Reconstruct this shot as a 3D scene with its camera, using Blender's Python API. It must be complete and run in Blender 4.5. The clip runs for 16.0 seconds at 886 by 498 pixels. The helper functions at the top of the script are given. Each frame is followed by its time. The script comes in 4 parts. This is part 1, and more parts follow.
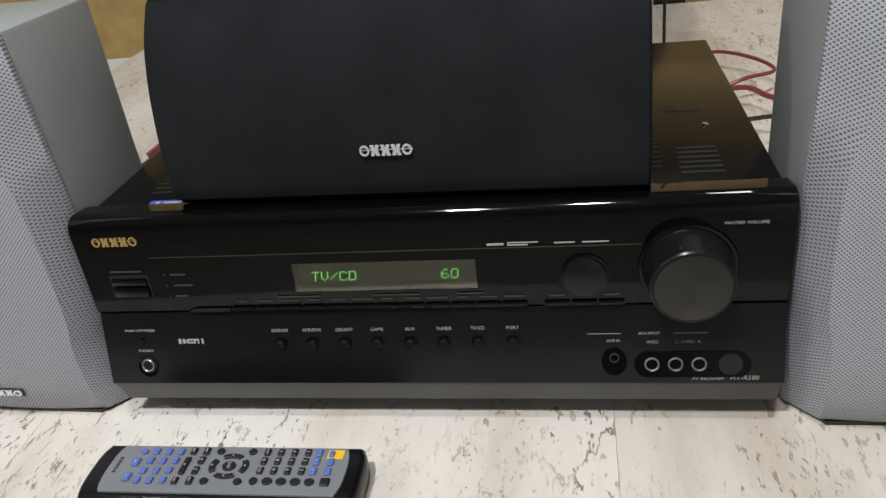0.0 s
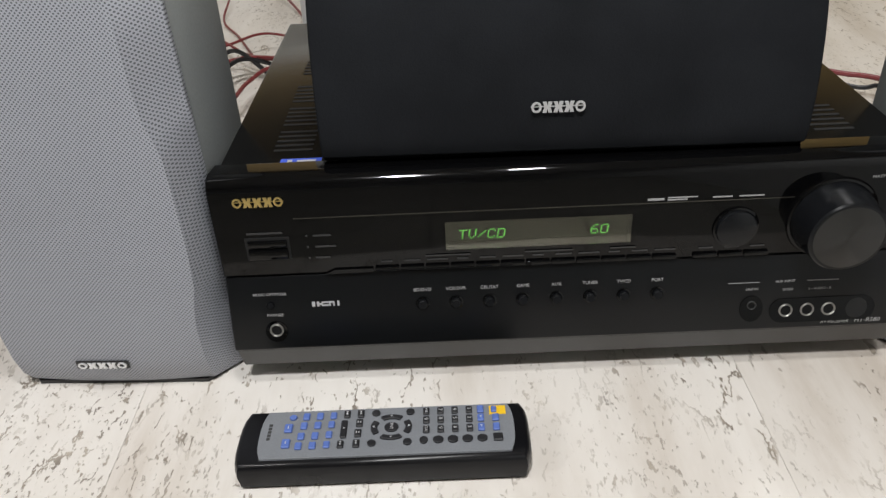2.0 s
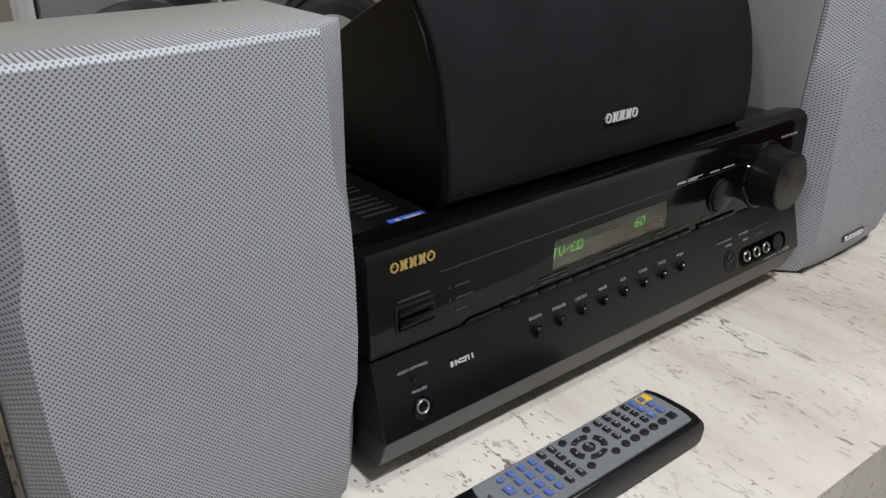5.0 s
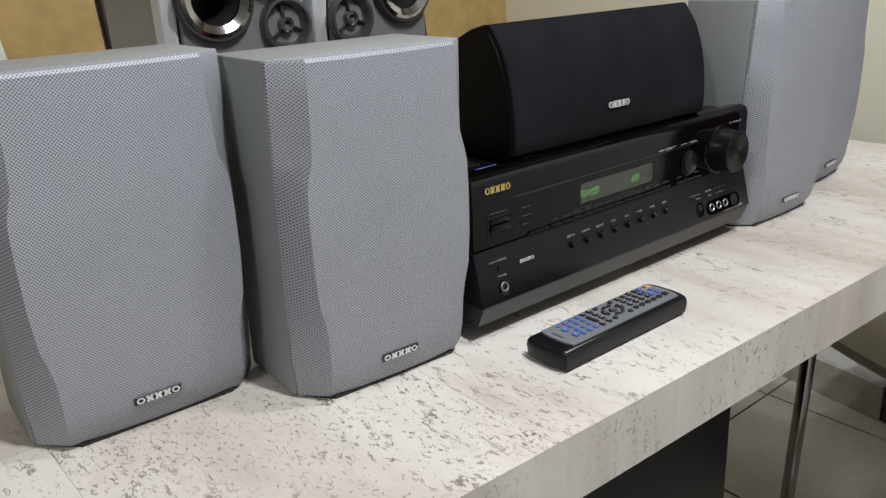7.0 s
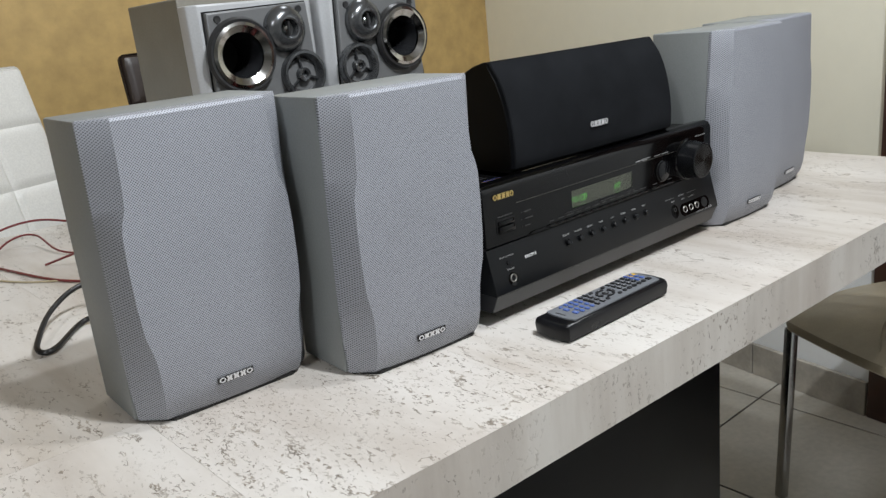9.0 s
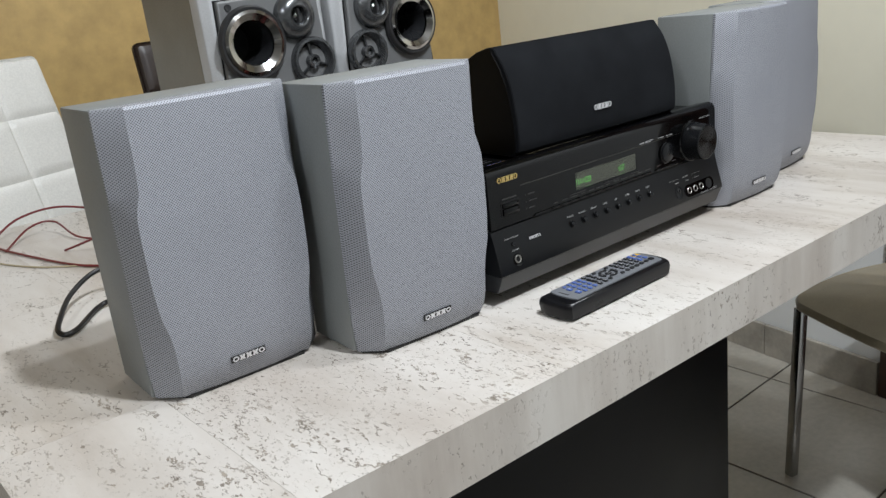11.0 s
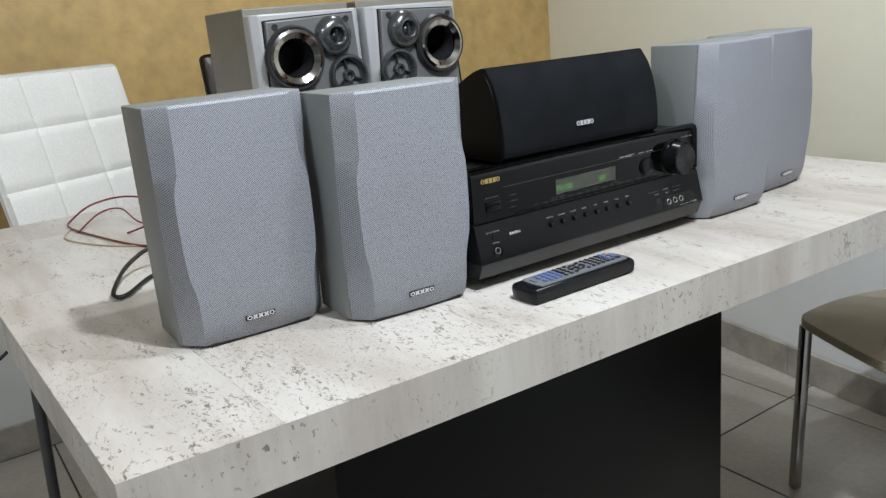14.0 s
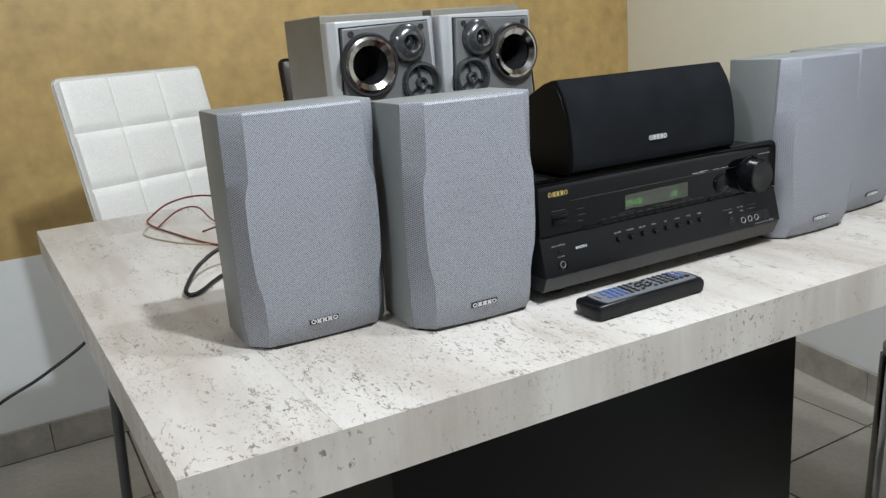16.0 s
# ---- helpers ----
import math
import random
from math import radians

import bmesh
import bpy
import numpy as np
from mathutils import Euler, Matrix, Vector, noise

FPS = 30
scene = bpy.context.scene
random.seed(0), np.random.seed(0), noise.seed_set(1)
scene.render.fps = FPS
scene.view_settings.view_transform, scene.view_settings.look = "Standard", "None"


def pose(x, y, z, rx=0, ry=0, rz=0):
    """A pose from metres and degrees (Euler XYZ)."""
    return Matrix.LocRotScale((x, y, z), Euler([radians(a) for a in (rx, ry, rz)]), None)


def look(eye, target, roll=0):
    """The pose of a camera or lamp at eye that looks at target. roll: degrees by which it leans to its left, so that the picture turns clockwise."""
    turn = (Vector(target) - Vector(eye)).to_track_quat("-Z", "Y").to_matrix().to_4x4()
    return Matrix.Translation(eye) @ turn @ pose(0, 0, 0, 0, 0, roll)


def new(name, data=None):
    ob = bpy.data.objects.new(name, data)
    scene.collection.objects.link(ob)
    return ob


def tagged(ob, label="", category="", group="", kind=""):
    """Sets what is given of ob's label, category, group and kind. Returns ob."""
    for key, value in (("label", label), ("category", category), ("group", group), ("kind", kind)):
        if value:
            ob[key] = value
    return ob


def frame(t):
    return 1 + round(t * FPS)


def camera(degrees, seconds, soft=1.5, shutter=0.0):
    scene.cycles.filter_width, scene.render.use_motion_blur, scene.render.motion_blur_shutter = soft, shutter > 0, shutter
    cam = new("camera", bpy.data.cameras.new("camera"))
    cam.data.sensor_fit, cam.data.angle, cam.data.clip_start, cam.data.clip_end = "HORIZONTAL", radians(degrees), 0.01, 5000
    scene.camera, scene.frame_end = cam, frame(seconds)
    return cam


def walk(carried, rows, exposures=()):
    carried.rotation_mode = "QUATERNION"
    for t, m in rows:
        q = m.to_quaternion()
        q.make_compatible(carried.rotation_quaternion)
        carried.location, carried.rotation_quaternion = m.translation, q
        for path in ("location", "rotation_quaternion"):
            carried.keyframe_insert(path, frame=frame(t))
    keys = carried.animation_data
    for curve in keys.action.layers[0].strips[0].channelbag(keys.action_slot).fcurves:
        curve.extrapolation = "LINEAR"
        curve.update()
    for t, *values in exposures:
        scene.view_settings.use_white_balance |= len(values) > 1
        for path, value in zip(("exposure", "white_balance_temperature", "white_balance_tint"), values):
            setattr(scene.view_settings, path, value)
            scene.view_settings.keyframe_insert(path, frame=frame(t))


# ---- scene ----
cam = camera(57.7, 16.0, soft=1.4)
PATH = [
    (0, (0.101, -0.406, 1.178), (-0.238, 1.314, 0.216), -7.1),
    (0.5, (0.045, -0.413, 1.193), (-0.262, 1.292, 0.193), -6.7),
    (1, (0.0, -0.419, 1.198), (-0.248, 1.281, 0.174), -5.9),
    (1.5, (-0.032, -0.418, 1.201), (-0.187, 1.27, 0.139), -4.8),
    (2, (-0.072, -0.42, 1.191), (-0.096, 1.269, 0.119), -2.9),
    (2.5, (-0.109, -0.418, 1.181), (0.012, 1.277, 0.126), -1.1),
    (3, (-0.137, -0.415, 1.176), (0.177, 1.267, 0.141), 0.5),
    (3.5, (-0.182, -0.38, 1.159), (0.353, 1.284, 0.187), 0.8),
    (4, (-0.242, -0.344, 1.153), (0.538, 1.25, 0.23), 1.1),
    (4.5, (-0.299, -0.327, 1.144), (0.688, 1.177, 0.27), 0.5),
    (5, (-0.418, -0.322, 1.149), (0.699, 1.117, 0.323), -0.8),
    (5.2, (-0.474, -0.326, 1.157), (0.677, 1.088, 0.337), -0.8),
    (7.3, (-0.664, -0.53, 1.15), (0.513, 0.953, 0.506), -3.5),
    (7.5, (-0.672, -0.547, 1.149), (0.503, 0.944, 0.522), -3.8),
    (8, (-0.687, -0.577, 1.149), (0.504, 0.914, 0.552), -4.4),
    (8.5, (-0.728, -0.583, 1.147), (0.493, 0.896, 0.578), -5.1),
    (9, (-0.771, -0.595, 1.155), (0.451, 0.883, 0.589), -5.9),
    (9.5, (-0.791, -0.608, 1.157), (0.419, 0.877, 0.583), -6.6),
    (11.8, (-0.771, -0.625, 1.16), (0.391, 0.887, 0.554), -6.1),
    (12, (-0.774, -0.629, 1.168), (0.379, 0.89, 0.566), -5.9),
    (12.5, (-0.785, -0.644, 1.177), (0.352, 0.89, 0.584), -5.6),
    (13, (-0.766, -0.667, 1.165), (0.347, 0.889, 0.581), -5.1),
    (13.5, (-0.766, -0.722, 1.152), (0.316, 0.862, 0.588), -5.1),
    (14, (-0.797, -0.793, 1.159), (0.269, 0.81, 0.617), -5.2),
    (14.5, (-0.803, -0.804, 1.167), (0.259, 0.804, 0.63), -5.2),
    (15, (-0.805, -0.784, 1.168), (0.239, 0.834, 0.627), -5.1),
    (15.5, (-0.797, -0.776, 1.17), (0.202, 0.871, 0.631), -4.8),
    (16, (-0.789, -0.794, 1.166), (0.133, 0.903, 0.648), -4.4),
]
walk(cam, [(t, look(eye, target, roll)) for t, eye, target, roll in PATH],
     exposures=[(0, 0.04, 6850, 12), (2.5, -0.02, 6850, 12.5), (4.6, -0.14, 6800, 12), (5.2, -0.16, 6750, 12), (7.3, 0.0, 6650, 12), (9.5, 0.05, 6450, 10.5),
                (12, 0.08, 6400, 10.5), (13.5, 0.14, 6300, 9.5), (16, 0.16, 6300, 9.5)])

# ---- light ----
world = bpy.data.worlds.new("world")
scene.world = world
world.use_nodes = True
world.node_tree.nodes["Background"].inputs[0].default_value = (0.8, 0.85, 1.0, 1)
world.node_tree.nodes["Background"].inputs[1].default_value = 0.02


def down_light(name, at, radius, watts, colour, cone=158):
    """A wide spot under the ceiling that shines down into the room."""
    data = bpy.data.lights.new(name, "SPOT")
    data.shadow_soft_size, data.energy, data.color = radius, watts, colour
    data.spot_size, data.spot_blend = radians(cone), 0.25
    ob = new(name, data)
    ob.location = at
    return ob


down_light("ceiling_lamp_light", (-0.20, -0.78, 2.42), 0.045, 97, (0.92, 0.965, 1.0))
down_light("ceiling_lamp_light", (0.12, -0.48, 2.42), 0.045, 34, (0.92, 0.965, 1.0))
down_light("far_ceiling_lamp_light", (-2.0, -0.85, 2.36), 0.06, 44, (0.94, 0.97, 1.0), 166)
# added fill with no fixture behind it, lifts the cream wall
down_light("wall_fill_light", (0.55, 0.95, 2.42), 0.12, 19, (0.92, 0.965, 1.0))


# ---- materials ----
def material(name, colour=(0.5, 0.5, 0.5), rough=0.5, metal=0.0, coat=0.0):
    m = bpy.data.materials.new(name)
    m.use_nodes = True
    b = m.node_tree.nodes["Principled BSDF"]
    b.inputs["Base Color"].default_value = (*colour, 1)
    b.inputs["Roughness"].default_value = rough
    b.inputs["Metallic"].default_value = metal
    b.inputs["Coat Weight"].default_value = coat
    return m


def node(m, kind, **values):
    n = m.node_tree.nodes.new(kind)
    for key, value in values.items():
        n.inputs[key.replace("_", " ")].default_value = value
    return n


def link(m, a, b):
    m.node_tree.links.new(a, b)


def bsdf(m):
    return m.node_tree.nodes["Principled BSDF"]


def ramp(m, source, stops):
    r = m.node_tree.nodes.new("ShaderNodeValToRGB")
    while len(r.color_ramp.elements) < len(stops):
        r.color_ramp.elements.new(0.5)
    for e, (p, c) in zip(r.color_ramp.elements, stops):
        e.position, e.color = p, (*c, 1)
    link(m, source, r.inputs["Fac"])
    return r.outputs["Color"]


def mapped(m, scale=(1, 1, 1), rot=(0, 0, 0), shift_by_object=False):
    tc = m.node_tree.nodes.new("ShaderNodeTexCoord")
    mp = m.node_tree.nodes.new("ShaderNodeMapping")
    mp.inputs["Scale"].default_value = scale
    mp.inputs["Rotation"].default_value = rot
    link(m, tc.outputs["Object"], mp.inputs["Vector"])
    if shift_by_object:
        info = m.node_tree.nodes.new("ShaderNodeObjectInfo")
        mul = m.node_tree.nodes.new("ShaderNodeMath")
        mul.operation = "MULTIPLY"
        mul.inputs[1].default_value = 37.0
        link(m, info.outputs["Random"], mul.inputs[0])
        add = m.node_tree.nodes.new("ShaderNodeVectorMath")
        link(m, mp.outputs["Vector"], add.inputs[0])
        link(m, mul.outputs[0], add.inputs[1])
        return add.outputs["Vector"]
    return mp.outputs["Vector"]


def mixed(m, fac, a, b, mode="MIX"):
    x = m.node_tree.nodes.new("ShaderNodeMix")
    x.data_type, x.blend_type = "RGBA", mode
    for sock, v in ((x.inputs[0], fac), (x.inputs[6], a), (x.inputs[7], b)):
        if hasattr(v, "links"):
            link(m, v, sock)
        elif isinstance(v, (int, float)):
            sock.default_value = v
        else:
            sock.default_value = (*v, 1)
    return x.outputs[2]


def bump(m, height, strength=0.2, distance=0.001):
    b = node(m, "ShaderNodeBump", Strength=strength, Distance=distance)
    link(m, height, b.inputs["Height"])
    link(m, b.outputs["Normal"], bsdf(m).inputs["Normal"])


def noise_fac(m, vec, scale, detail=6.0, rough=0.55):
    n = node(m, "ShaderNodeTexNoise", Scale=scale, Detail=detail, Roughness=rough)
    link(m, vec, n.inputs["Vector"])
    return n.outputs["Fac"]


def worn(m, colour, spread=0.25, scale=14.0, fine=220.0, strength=0.08, distance=0.0005, rough=None):
    """Two scales of variation round one colour, fine relief, and an uneven gloss."""
    v = mapped(m)
    big = noise_fac(m, v, scale)
    small = noise_fac(m, v, fine, 3.0)
    dark, light = [tuple(min(1, c * k) for c in colour) for k in (1 - spread, 1 + spread)]
    col = ramp(m, big, ((0.3, dark), (0.7, light)))
    grain = ramp(m, small, ((0.3, (0.88, 0.88, 0.88)), (0.7, (1, 1, 1))))
    link(m, mixed(m, 1.0, col, grain, "MULTIPLY"), bsdf(m).inputs["Base Color"])
    bump(m, small, strength, distance)
    if rough:
        rr = node(m, "ShaderNodeMapRange", To_Min=rough[0], To_Max=rough[1])
        link(m, big, rr.inputs["Value"])
        link(m, rr.outputs["Result"], bsdf(m).inputs["Roughness"])
    return m


def travertine(name, along, streak, pitted=0.0, contrast=1.0):
    """Cream stone with drawn-out open pits and faint bands; along, streak: the stretch of pits and bands; pitted: how much more it is pitted."""
    m = material(name, rough=0.42)
    v = mapped(m, along, shift_by_object=True)
    vs = mapped(m, streak, shift_by_object=True)
    base = noise_fac(m, v, 3.2, 8.0, 0.6)
    bands = noise_fac(m, vs, 4.0, 7.0, 0.62)
    col = ramp(m, base, ((0.36, (0.48, 0.41, 0.35)), (0.49, (0.625, 0.575, 0.52)), (0.66, (0.73, 0.695, 0.65))))
    col = mixed(m, 0.5, col, ramp(m, bands, ((0.36, tuple(0.65 - (0.65 - c) * contrast for c in (0.50, 0.46, 0.415))), (0.5, (0.635, 0.60, 0.555)), (0.64, (0.73, 0.705, 0.665)))), "MIX")

    def times(a, b):
        return mixed(m, 1.0, a, b, "MULTIPLY")

    def patch(scale, lo, hi):
        return ramp(m, noise_fac(m, v, scale, 3.0), ((lo - pitted, (0, 0, 0)), (hi - pitted, (1, 1, 1))))

    def blobs(scale, lo, hi, detail=3.0):
        return ramp(m, noise_fac(m, v, scale, detail, 0.6), ((lo, (0, 0, 0)), (hi, (1, 1, 1))))

    def strokes(scale, width, detail=3.0):
        """Short curved strokes: thin level lines of a noise, broken up by a finer one."""
        line = ramp(m, noise_fac(m, v, scale, detail, 0.5), ((0.5 - 2 * width, (0, 0, 0)), (0.5 - width, (1, 1, 1)), (0.5 + width, (1, 1, 1)), (0.5 + 2 * width, (0, 0, 0))))
        return times(line, blobs(scale * 2.4, 0.55, 0.58, 2.0))
    small = times(blobs(210.0, 0.60, 0.64), patch(7.0, 0.54, 0.64))
    large = times(blobs(112.0, 0.62, 0.65), patch(6.0, 0.52, 0.60))
    lines = times(strokes(54.0, 0.013), patch(4.5, 0.48, 0.57))
    veins = times(ramp(m, noise_fac(m, v, 9.0, 6.0, 0.62), ((0.4915, (0, 0, 0)), (0.4965, (1, 1, 1)), (0.5035, (1, 1, 1)), (0.5085, (0, 0, 0)))), times(blobs(26.0, 0.53, 0.57, 2.0), patch(3.2, 0.50, 0.58)))
    tint = ramp(m, noise_fac(m, v, 40.0, 2.0), ((0.35, (0.17, 0.14, 0.11)), (0.65, (0.38, 0.33, 0.27))))
    for mask, share in ((small, 0.55), (large, 0.9), (lines, 0.85), (veins, 1.0)):
        col = mixed(m, times(mask, (share, share, share)), col, tint)
    info = m.node_tree.nodes.new("ShaderNodeObjectInfo")
    tone = ramp(m, info.outputs["Random"], ((0.0, (0.95, 0.945, 0.94)), (1.0, (1, 1, 1))))
    link(m, times(col, tone), bsdf(m).inputs["Base Color"])
    hollow = mixed(m, 1.0, mixed(m, 1.0, mixed(m, 1.0, large, veins, "LIGHTEN"), lines, "LIGHTEN"), small, "LIGHTEN")
    inv = m.node_tree.nodes.new("ShaderNodeInvert")
    link(m, hollow, inv.inputs["Color"])
    bump(m, inv.outputs["Color"], 0.5, 0.0012)
    return m


def perforated(name, metal_colour, hole_colour, pitch):
    """Fine round holes in staggered rows, as in pressed speaker mesh."""
    m = material(name, rough=0.6, metal=0.1)
    v = mapped(m, (1 / pitch, 0, 1 / pitch), (0, radians(45), 0))
    vor = node(m, "ShaderNodeTexVoronoi", Scale=1.0, Randomness=0.0)
    link(m, v, vor.inputs["Vector"])
    mask = ramp(m, vor.outputs["Distance"], ((0.24, (1, 1, 1)), (0.36, (0, 0, 0))))
    big = noise_fac(m, mapped(m), 9.0)
    col = ramp(m, big, ((0.3, tuple(c * 0.92 for c in metal_colour)), (0.7, metal_colour)))
    link(m, mixed(m, mask, col, hole_colour), bsdf(m).inputs["Base Color"])
    bump(m, vor.outputs["Distance"], 0.25, 0.0006)
    return m


M = {}
M["stone_top"] = travertine("travertine_top", (1.6, 0.62, 1.0), (3.6, 0.6, 1.0), 0.022, 1.35)
M["stone_pitted"] = travertine("travertine_top_pitted", (1.5, 0.75, 1.0), (3.2, 0.7, 1.0), 0.07)
M["stone_edge"] = travertine("travertine_edge", (1.2, 1.2, 0.85), (6.0, 6.0, 0.6), 0.0, 0.85)
M["grille"] = perforated("silver_mesh", (0.40, 0.415, 0.458), (0.105, 0.11, 0.122), 0.0018)
M["silver_vinyl"] = worn(material("silver_vinyl", rough=0.5), (0.235, 0.25, 0.248), 0.06, 10, 500, 0.15, 0.0003, (0.42, 0.55))
M["black_cloth"] = worn(material("black_grille_cloth", rough=0.85), (0.0125, 0.0135, 0.0155), 0.2, 20, 900, 0.4, 0.0005)
M["black_vinyl"] = worn(material("black_vinyl", rough=0.35), (0.004, 0.004, 0.004), 0.2, 20, 400, 0.06, 0.0003, (0.25, 0.4))
M["gloss_black"] = worn(material("gloss_black_panel", rough=0.12), (0.0018, 0.0018, 0.0020), 0.2, 9, 300, 0.006, 0.0001, (0.03, 0.075))
M["satin_black"] = worn(material("satin_black_panel", rough=0.3), (0.0042, 0.0047, 0.0055), 0.15, 12, 600, 0.05, 0.0002, (0.26, 0.34))
M["cover_black"] = worn(material("painted_steel_cover", rough=0.25), (0.005, 0.005, 0.005), 0.2, 8, 700, 0.06, 0.0002, (0.16, 0.28))
M["strip_grey"] = worn(material("grey_base_strip", rough=0.35), (0.021, 0.021, 0.022), 0.1, 12, 300, 0.03)
M["slot"] = material("slot_black", (0.003, 0.003, 0.003), 0.8)


def half_mirror(name, share, tint):
    m = bpy.data.materials.new(name)
    m.use_nodes = True
    t = m.node_tree
    t.nodes.clear()
    clear, gloss, mix, out = [t.nodes.new(k) for k in ("ShaderNodeBsdfTransparent", "ShaderNodeBsdfGlossy", "ShaderNodeMixShader", "ShaderNodeOutputMaterial")]
    clear.inputs["Color"].default_value = (0.75, 0.78, 0.72, 1)
    gloss.inputs["Color"].default_value = (*tint, 1)
    gloss.inputs["Roughness"].default_value = 0.04
    mix.inputs[0].default_value = share
    t.links.new(clear.outputs[0], mix.inputs[1])
    t.links.new(gloss.outputs[0], mix.inputs[2])
    t.links.new(mix.outputs[0], out.inputs[0])
    return m


M["pane"] = half_mirror("display_pane", 0.11, (0.85, 0.83, 0.76))
M["print"] = material("grey_print", (0.32, 0.32, 0.32), 0.5)
M["dim_print"] = material("dim_print", (0.035, 0.035, 0.035), 0.5)
M["chrome"] = material("chrome", (0.52, 0.51, 0.50), 0.13, 1.0)
M["gold"] = material("gilt_badge", (0.75, 0.56, 0.22), 0.3, 0.9)
M["badge_silver"] = material("badge_silver", (0.80, 0.80, 0.82), 0.3, 0.6)
M["badge_black"] = material("badge_black", (0.012, 0.012, 0.012), 0.3)
M["knob_rim"] = material("knob_rim", (0.006, 0.0065, 0.0075), 0.24)
M["blue"] = material("blue_sticker", (0.045, 0.10, 0.55), 0.4)
M["white_rubber"] = material("jack_ring", (0.32, 0.31, 0.29), 0.3, 0.7)
M["bronze_line"] = material("bright_line", (0.16, 0.155, 0.14), 0.3, 1.0)


def brushed(name):
    m = material(name, (0.075, 0.075, 0.075), 0.22, 1.0)
    bsdf(m).inputs["Anisotropic"].default_value = 0.92
    tan = m.node_tree.nodes.new("ShaderNodeTangent")
    tan.direction_type, tan.axis = "RADIAL", "Y"
    link(m, tan.outputs[0], bsdf(m).inputs["Tangent"])
    return m


M["brushed"] = brushed("spun_aluminium")
green = material("green_dots", (0.05, 0.4, 0.05), 0.5)
bsdf(green).inputs["Emission Color"].default_value = (0.22, 1.0, 0.16, 1)
bsdf(green).inputs["Emission Strength"].default_value = 1.3
M["green"] = green
M["remote_body"] = worn(material("remote_black", rough=0.3), (0.005, 0.005, 0.006), 0.2, 30, 700, 0.05, 0.0002, (0.22, 0.36))
M["remote_face"] = worn(material("remote_grey_plate", rough=0.4), (0.185, 0.195, 0.21), 0.06, 40, 900, 0.04, 0.0002)
M["key_black"] = material("rubber_key_black", (0.014, 0.014, 0.016), 0.45)
M["key_blue"] = material("rubber_key_blue", (0.085, 0.145, 0.40), 0.45)
M["key_yellow"] = material("yellow_patch", (0.75, 0.46, 0.02), 0.45)


def painted_wall(name, colour, mottle, gloss):
    m = material(name, rough=gloss)
    v = mapped(m)
    big = noise_fac(m, v, 2.6, 8.0, 0.65)
    mid = noise_fac(m, v, 16.0, 6.0, 0.6)
    lo, hi = tuple(c * (1 - mottle) for c in colour), tuple(min(1, c * (1 + mottle)) for c in colour)
    col = ramp(m, big, ((0.3, lo), (0.7, hi)))
    col2 = ramp(m, mid, ((0.3, lo), (0.7, hi)))
    link(m, mixed(m, 0.5, col, col2), bsdf(m).inputs["Base Color"])
    bump(m, mid, 0.15, 0.002)
    return m


M["gold_wall"] = painted_wall("ochre_sponged_paint", (0.49, 0.335, 0.13), 0.30, 0.42)
M["cream_wall"] = painted_wall("cream_paint", (0.78, 0.755, 0.63), 0.03, 0.6)
M["white_wall"] = painted_wall("white_paint", (0.87, 0.885, 0.885), 0.03, 0.55)
M["ceiling"] = painted_wall("ceiling_white", (0.6, 0.6, 0.585), 0.02, 0.7)
M["floor_tile"] = worn(material("beige_floor_tile", rough=0.25), (0.52, 0.495, 0.44), 0.10, 5, 60, 0.03, 0.0005, (0.16, 0.3))
M["grout"] = worn(material("dark_grout", rough=0.9), (0.09, 0.075, 0.06), 0.2, 30, 300, 0.2)
M["base_stone"] = worn(material("grey_skirting_stone", rough=0.4), (0.42, 0.39, 0.34), 0.22, 12, 90, 0.1, 0.0008)
M["panel_black"] = worn(material("black_laminate", rough=0.35), (0.0038, 0.0042, 0.0054), 0.25, 5, 300, 0.04, 0.0003, (0.3, 0.45))
M["white_leather"] = worn(material("white_leatherette", rough=0.42), (0.80, 0.79, 0.75), 0.03, 12, 260, 0.02, 0.0003, (0.36, 0.5))
M["tan_leather"] = worn(material("tan_leatherette", rough=0.42), (0.36, 0.31, 0.22), 0.10, 14, 320, 0.18, 0.0006, (0.34, 0.48))
M["dark_leather"] = worn(material("dark_brown_leatherette", rough=0.4), (0.030, 0.020, 0.016), 0.2, 14, 320, 0.18, 0.0006)
M["dark_wood"] = worn(material("dark_red_wood", rough=0.35), (0.055, 0.022, 0.014), 0.35, 9, 160, 0.1, 0.0005)
M["steel_tube"] = material("steel_tube", (0.42, 0.42, 0.43), 0.22, 1.0)
M["cable_red"] = material("red_cable", (0.17, 0.028, 0.03), 0.4)
M["cable_bright"] = material("bright_red_cable", (0.30, 0.035, 0.035), 0.4)
M["cable_black"] = material("black_cable", (0.010, 0.010, 0.011), 0.4)
M["cable_clear"] = material("pale_cable", (0.45, 0.38, 0.25), 0.3)
M["hifi_silver"] = worn(material("hifi_silver_plastic", rough=0.32), (0.50, 0.51, 0.52), 0.05, 12, 400, 0.03, 0.0002)
M["hifi_baffle"] = worn(material("hifi_grey_baffle", rough=0.4), (0.155, 0.158, 0.16), 0.08, 14, 400, 0.04, 0.0002)
M["hifi_side"] = worn(material("hifi_grey_wood_print", rough=0.5), (0.23, 0.215, 0.18), 0.10, 12, 300, 0.08, 0.0003)
M["gunmetal"] = material("gunmetal_plastic", (0.13, 0.135, 0.14), 0.24, 0.75)
M["dome"] = material("bright_metal_cone", (0.78, 0.79, 0.81), 0.3, 0.85)
M["horn_dark"] = worn(material("dark_gloss_plastic", rough=0.22), (0.022, 0.023, 0.025), 0.2, 20, 300, 0.02, 0.0001, (0.16, 0.26))
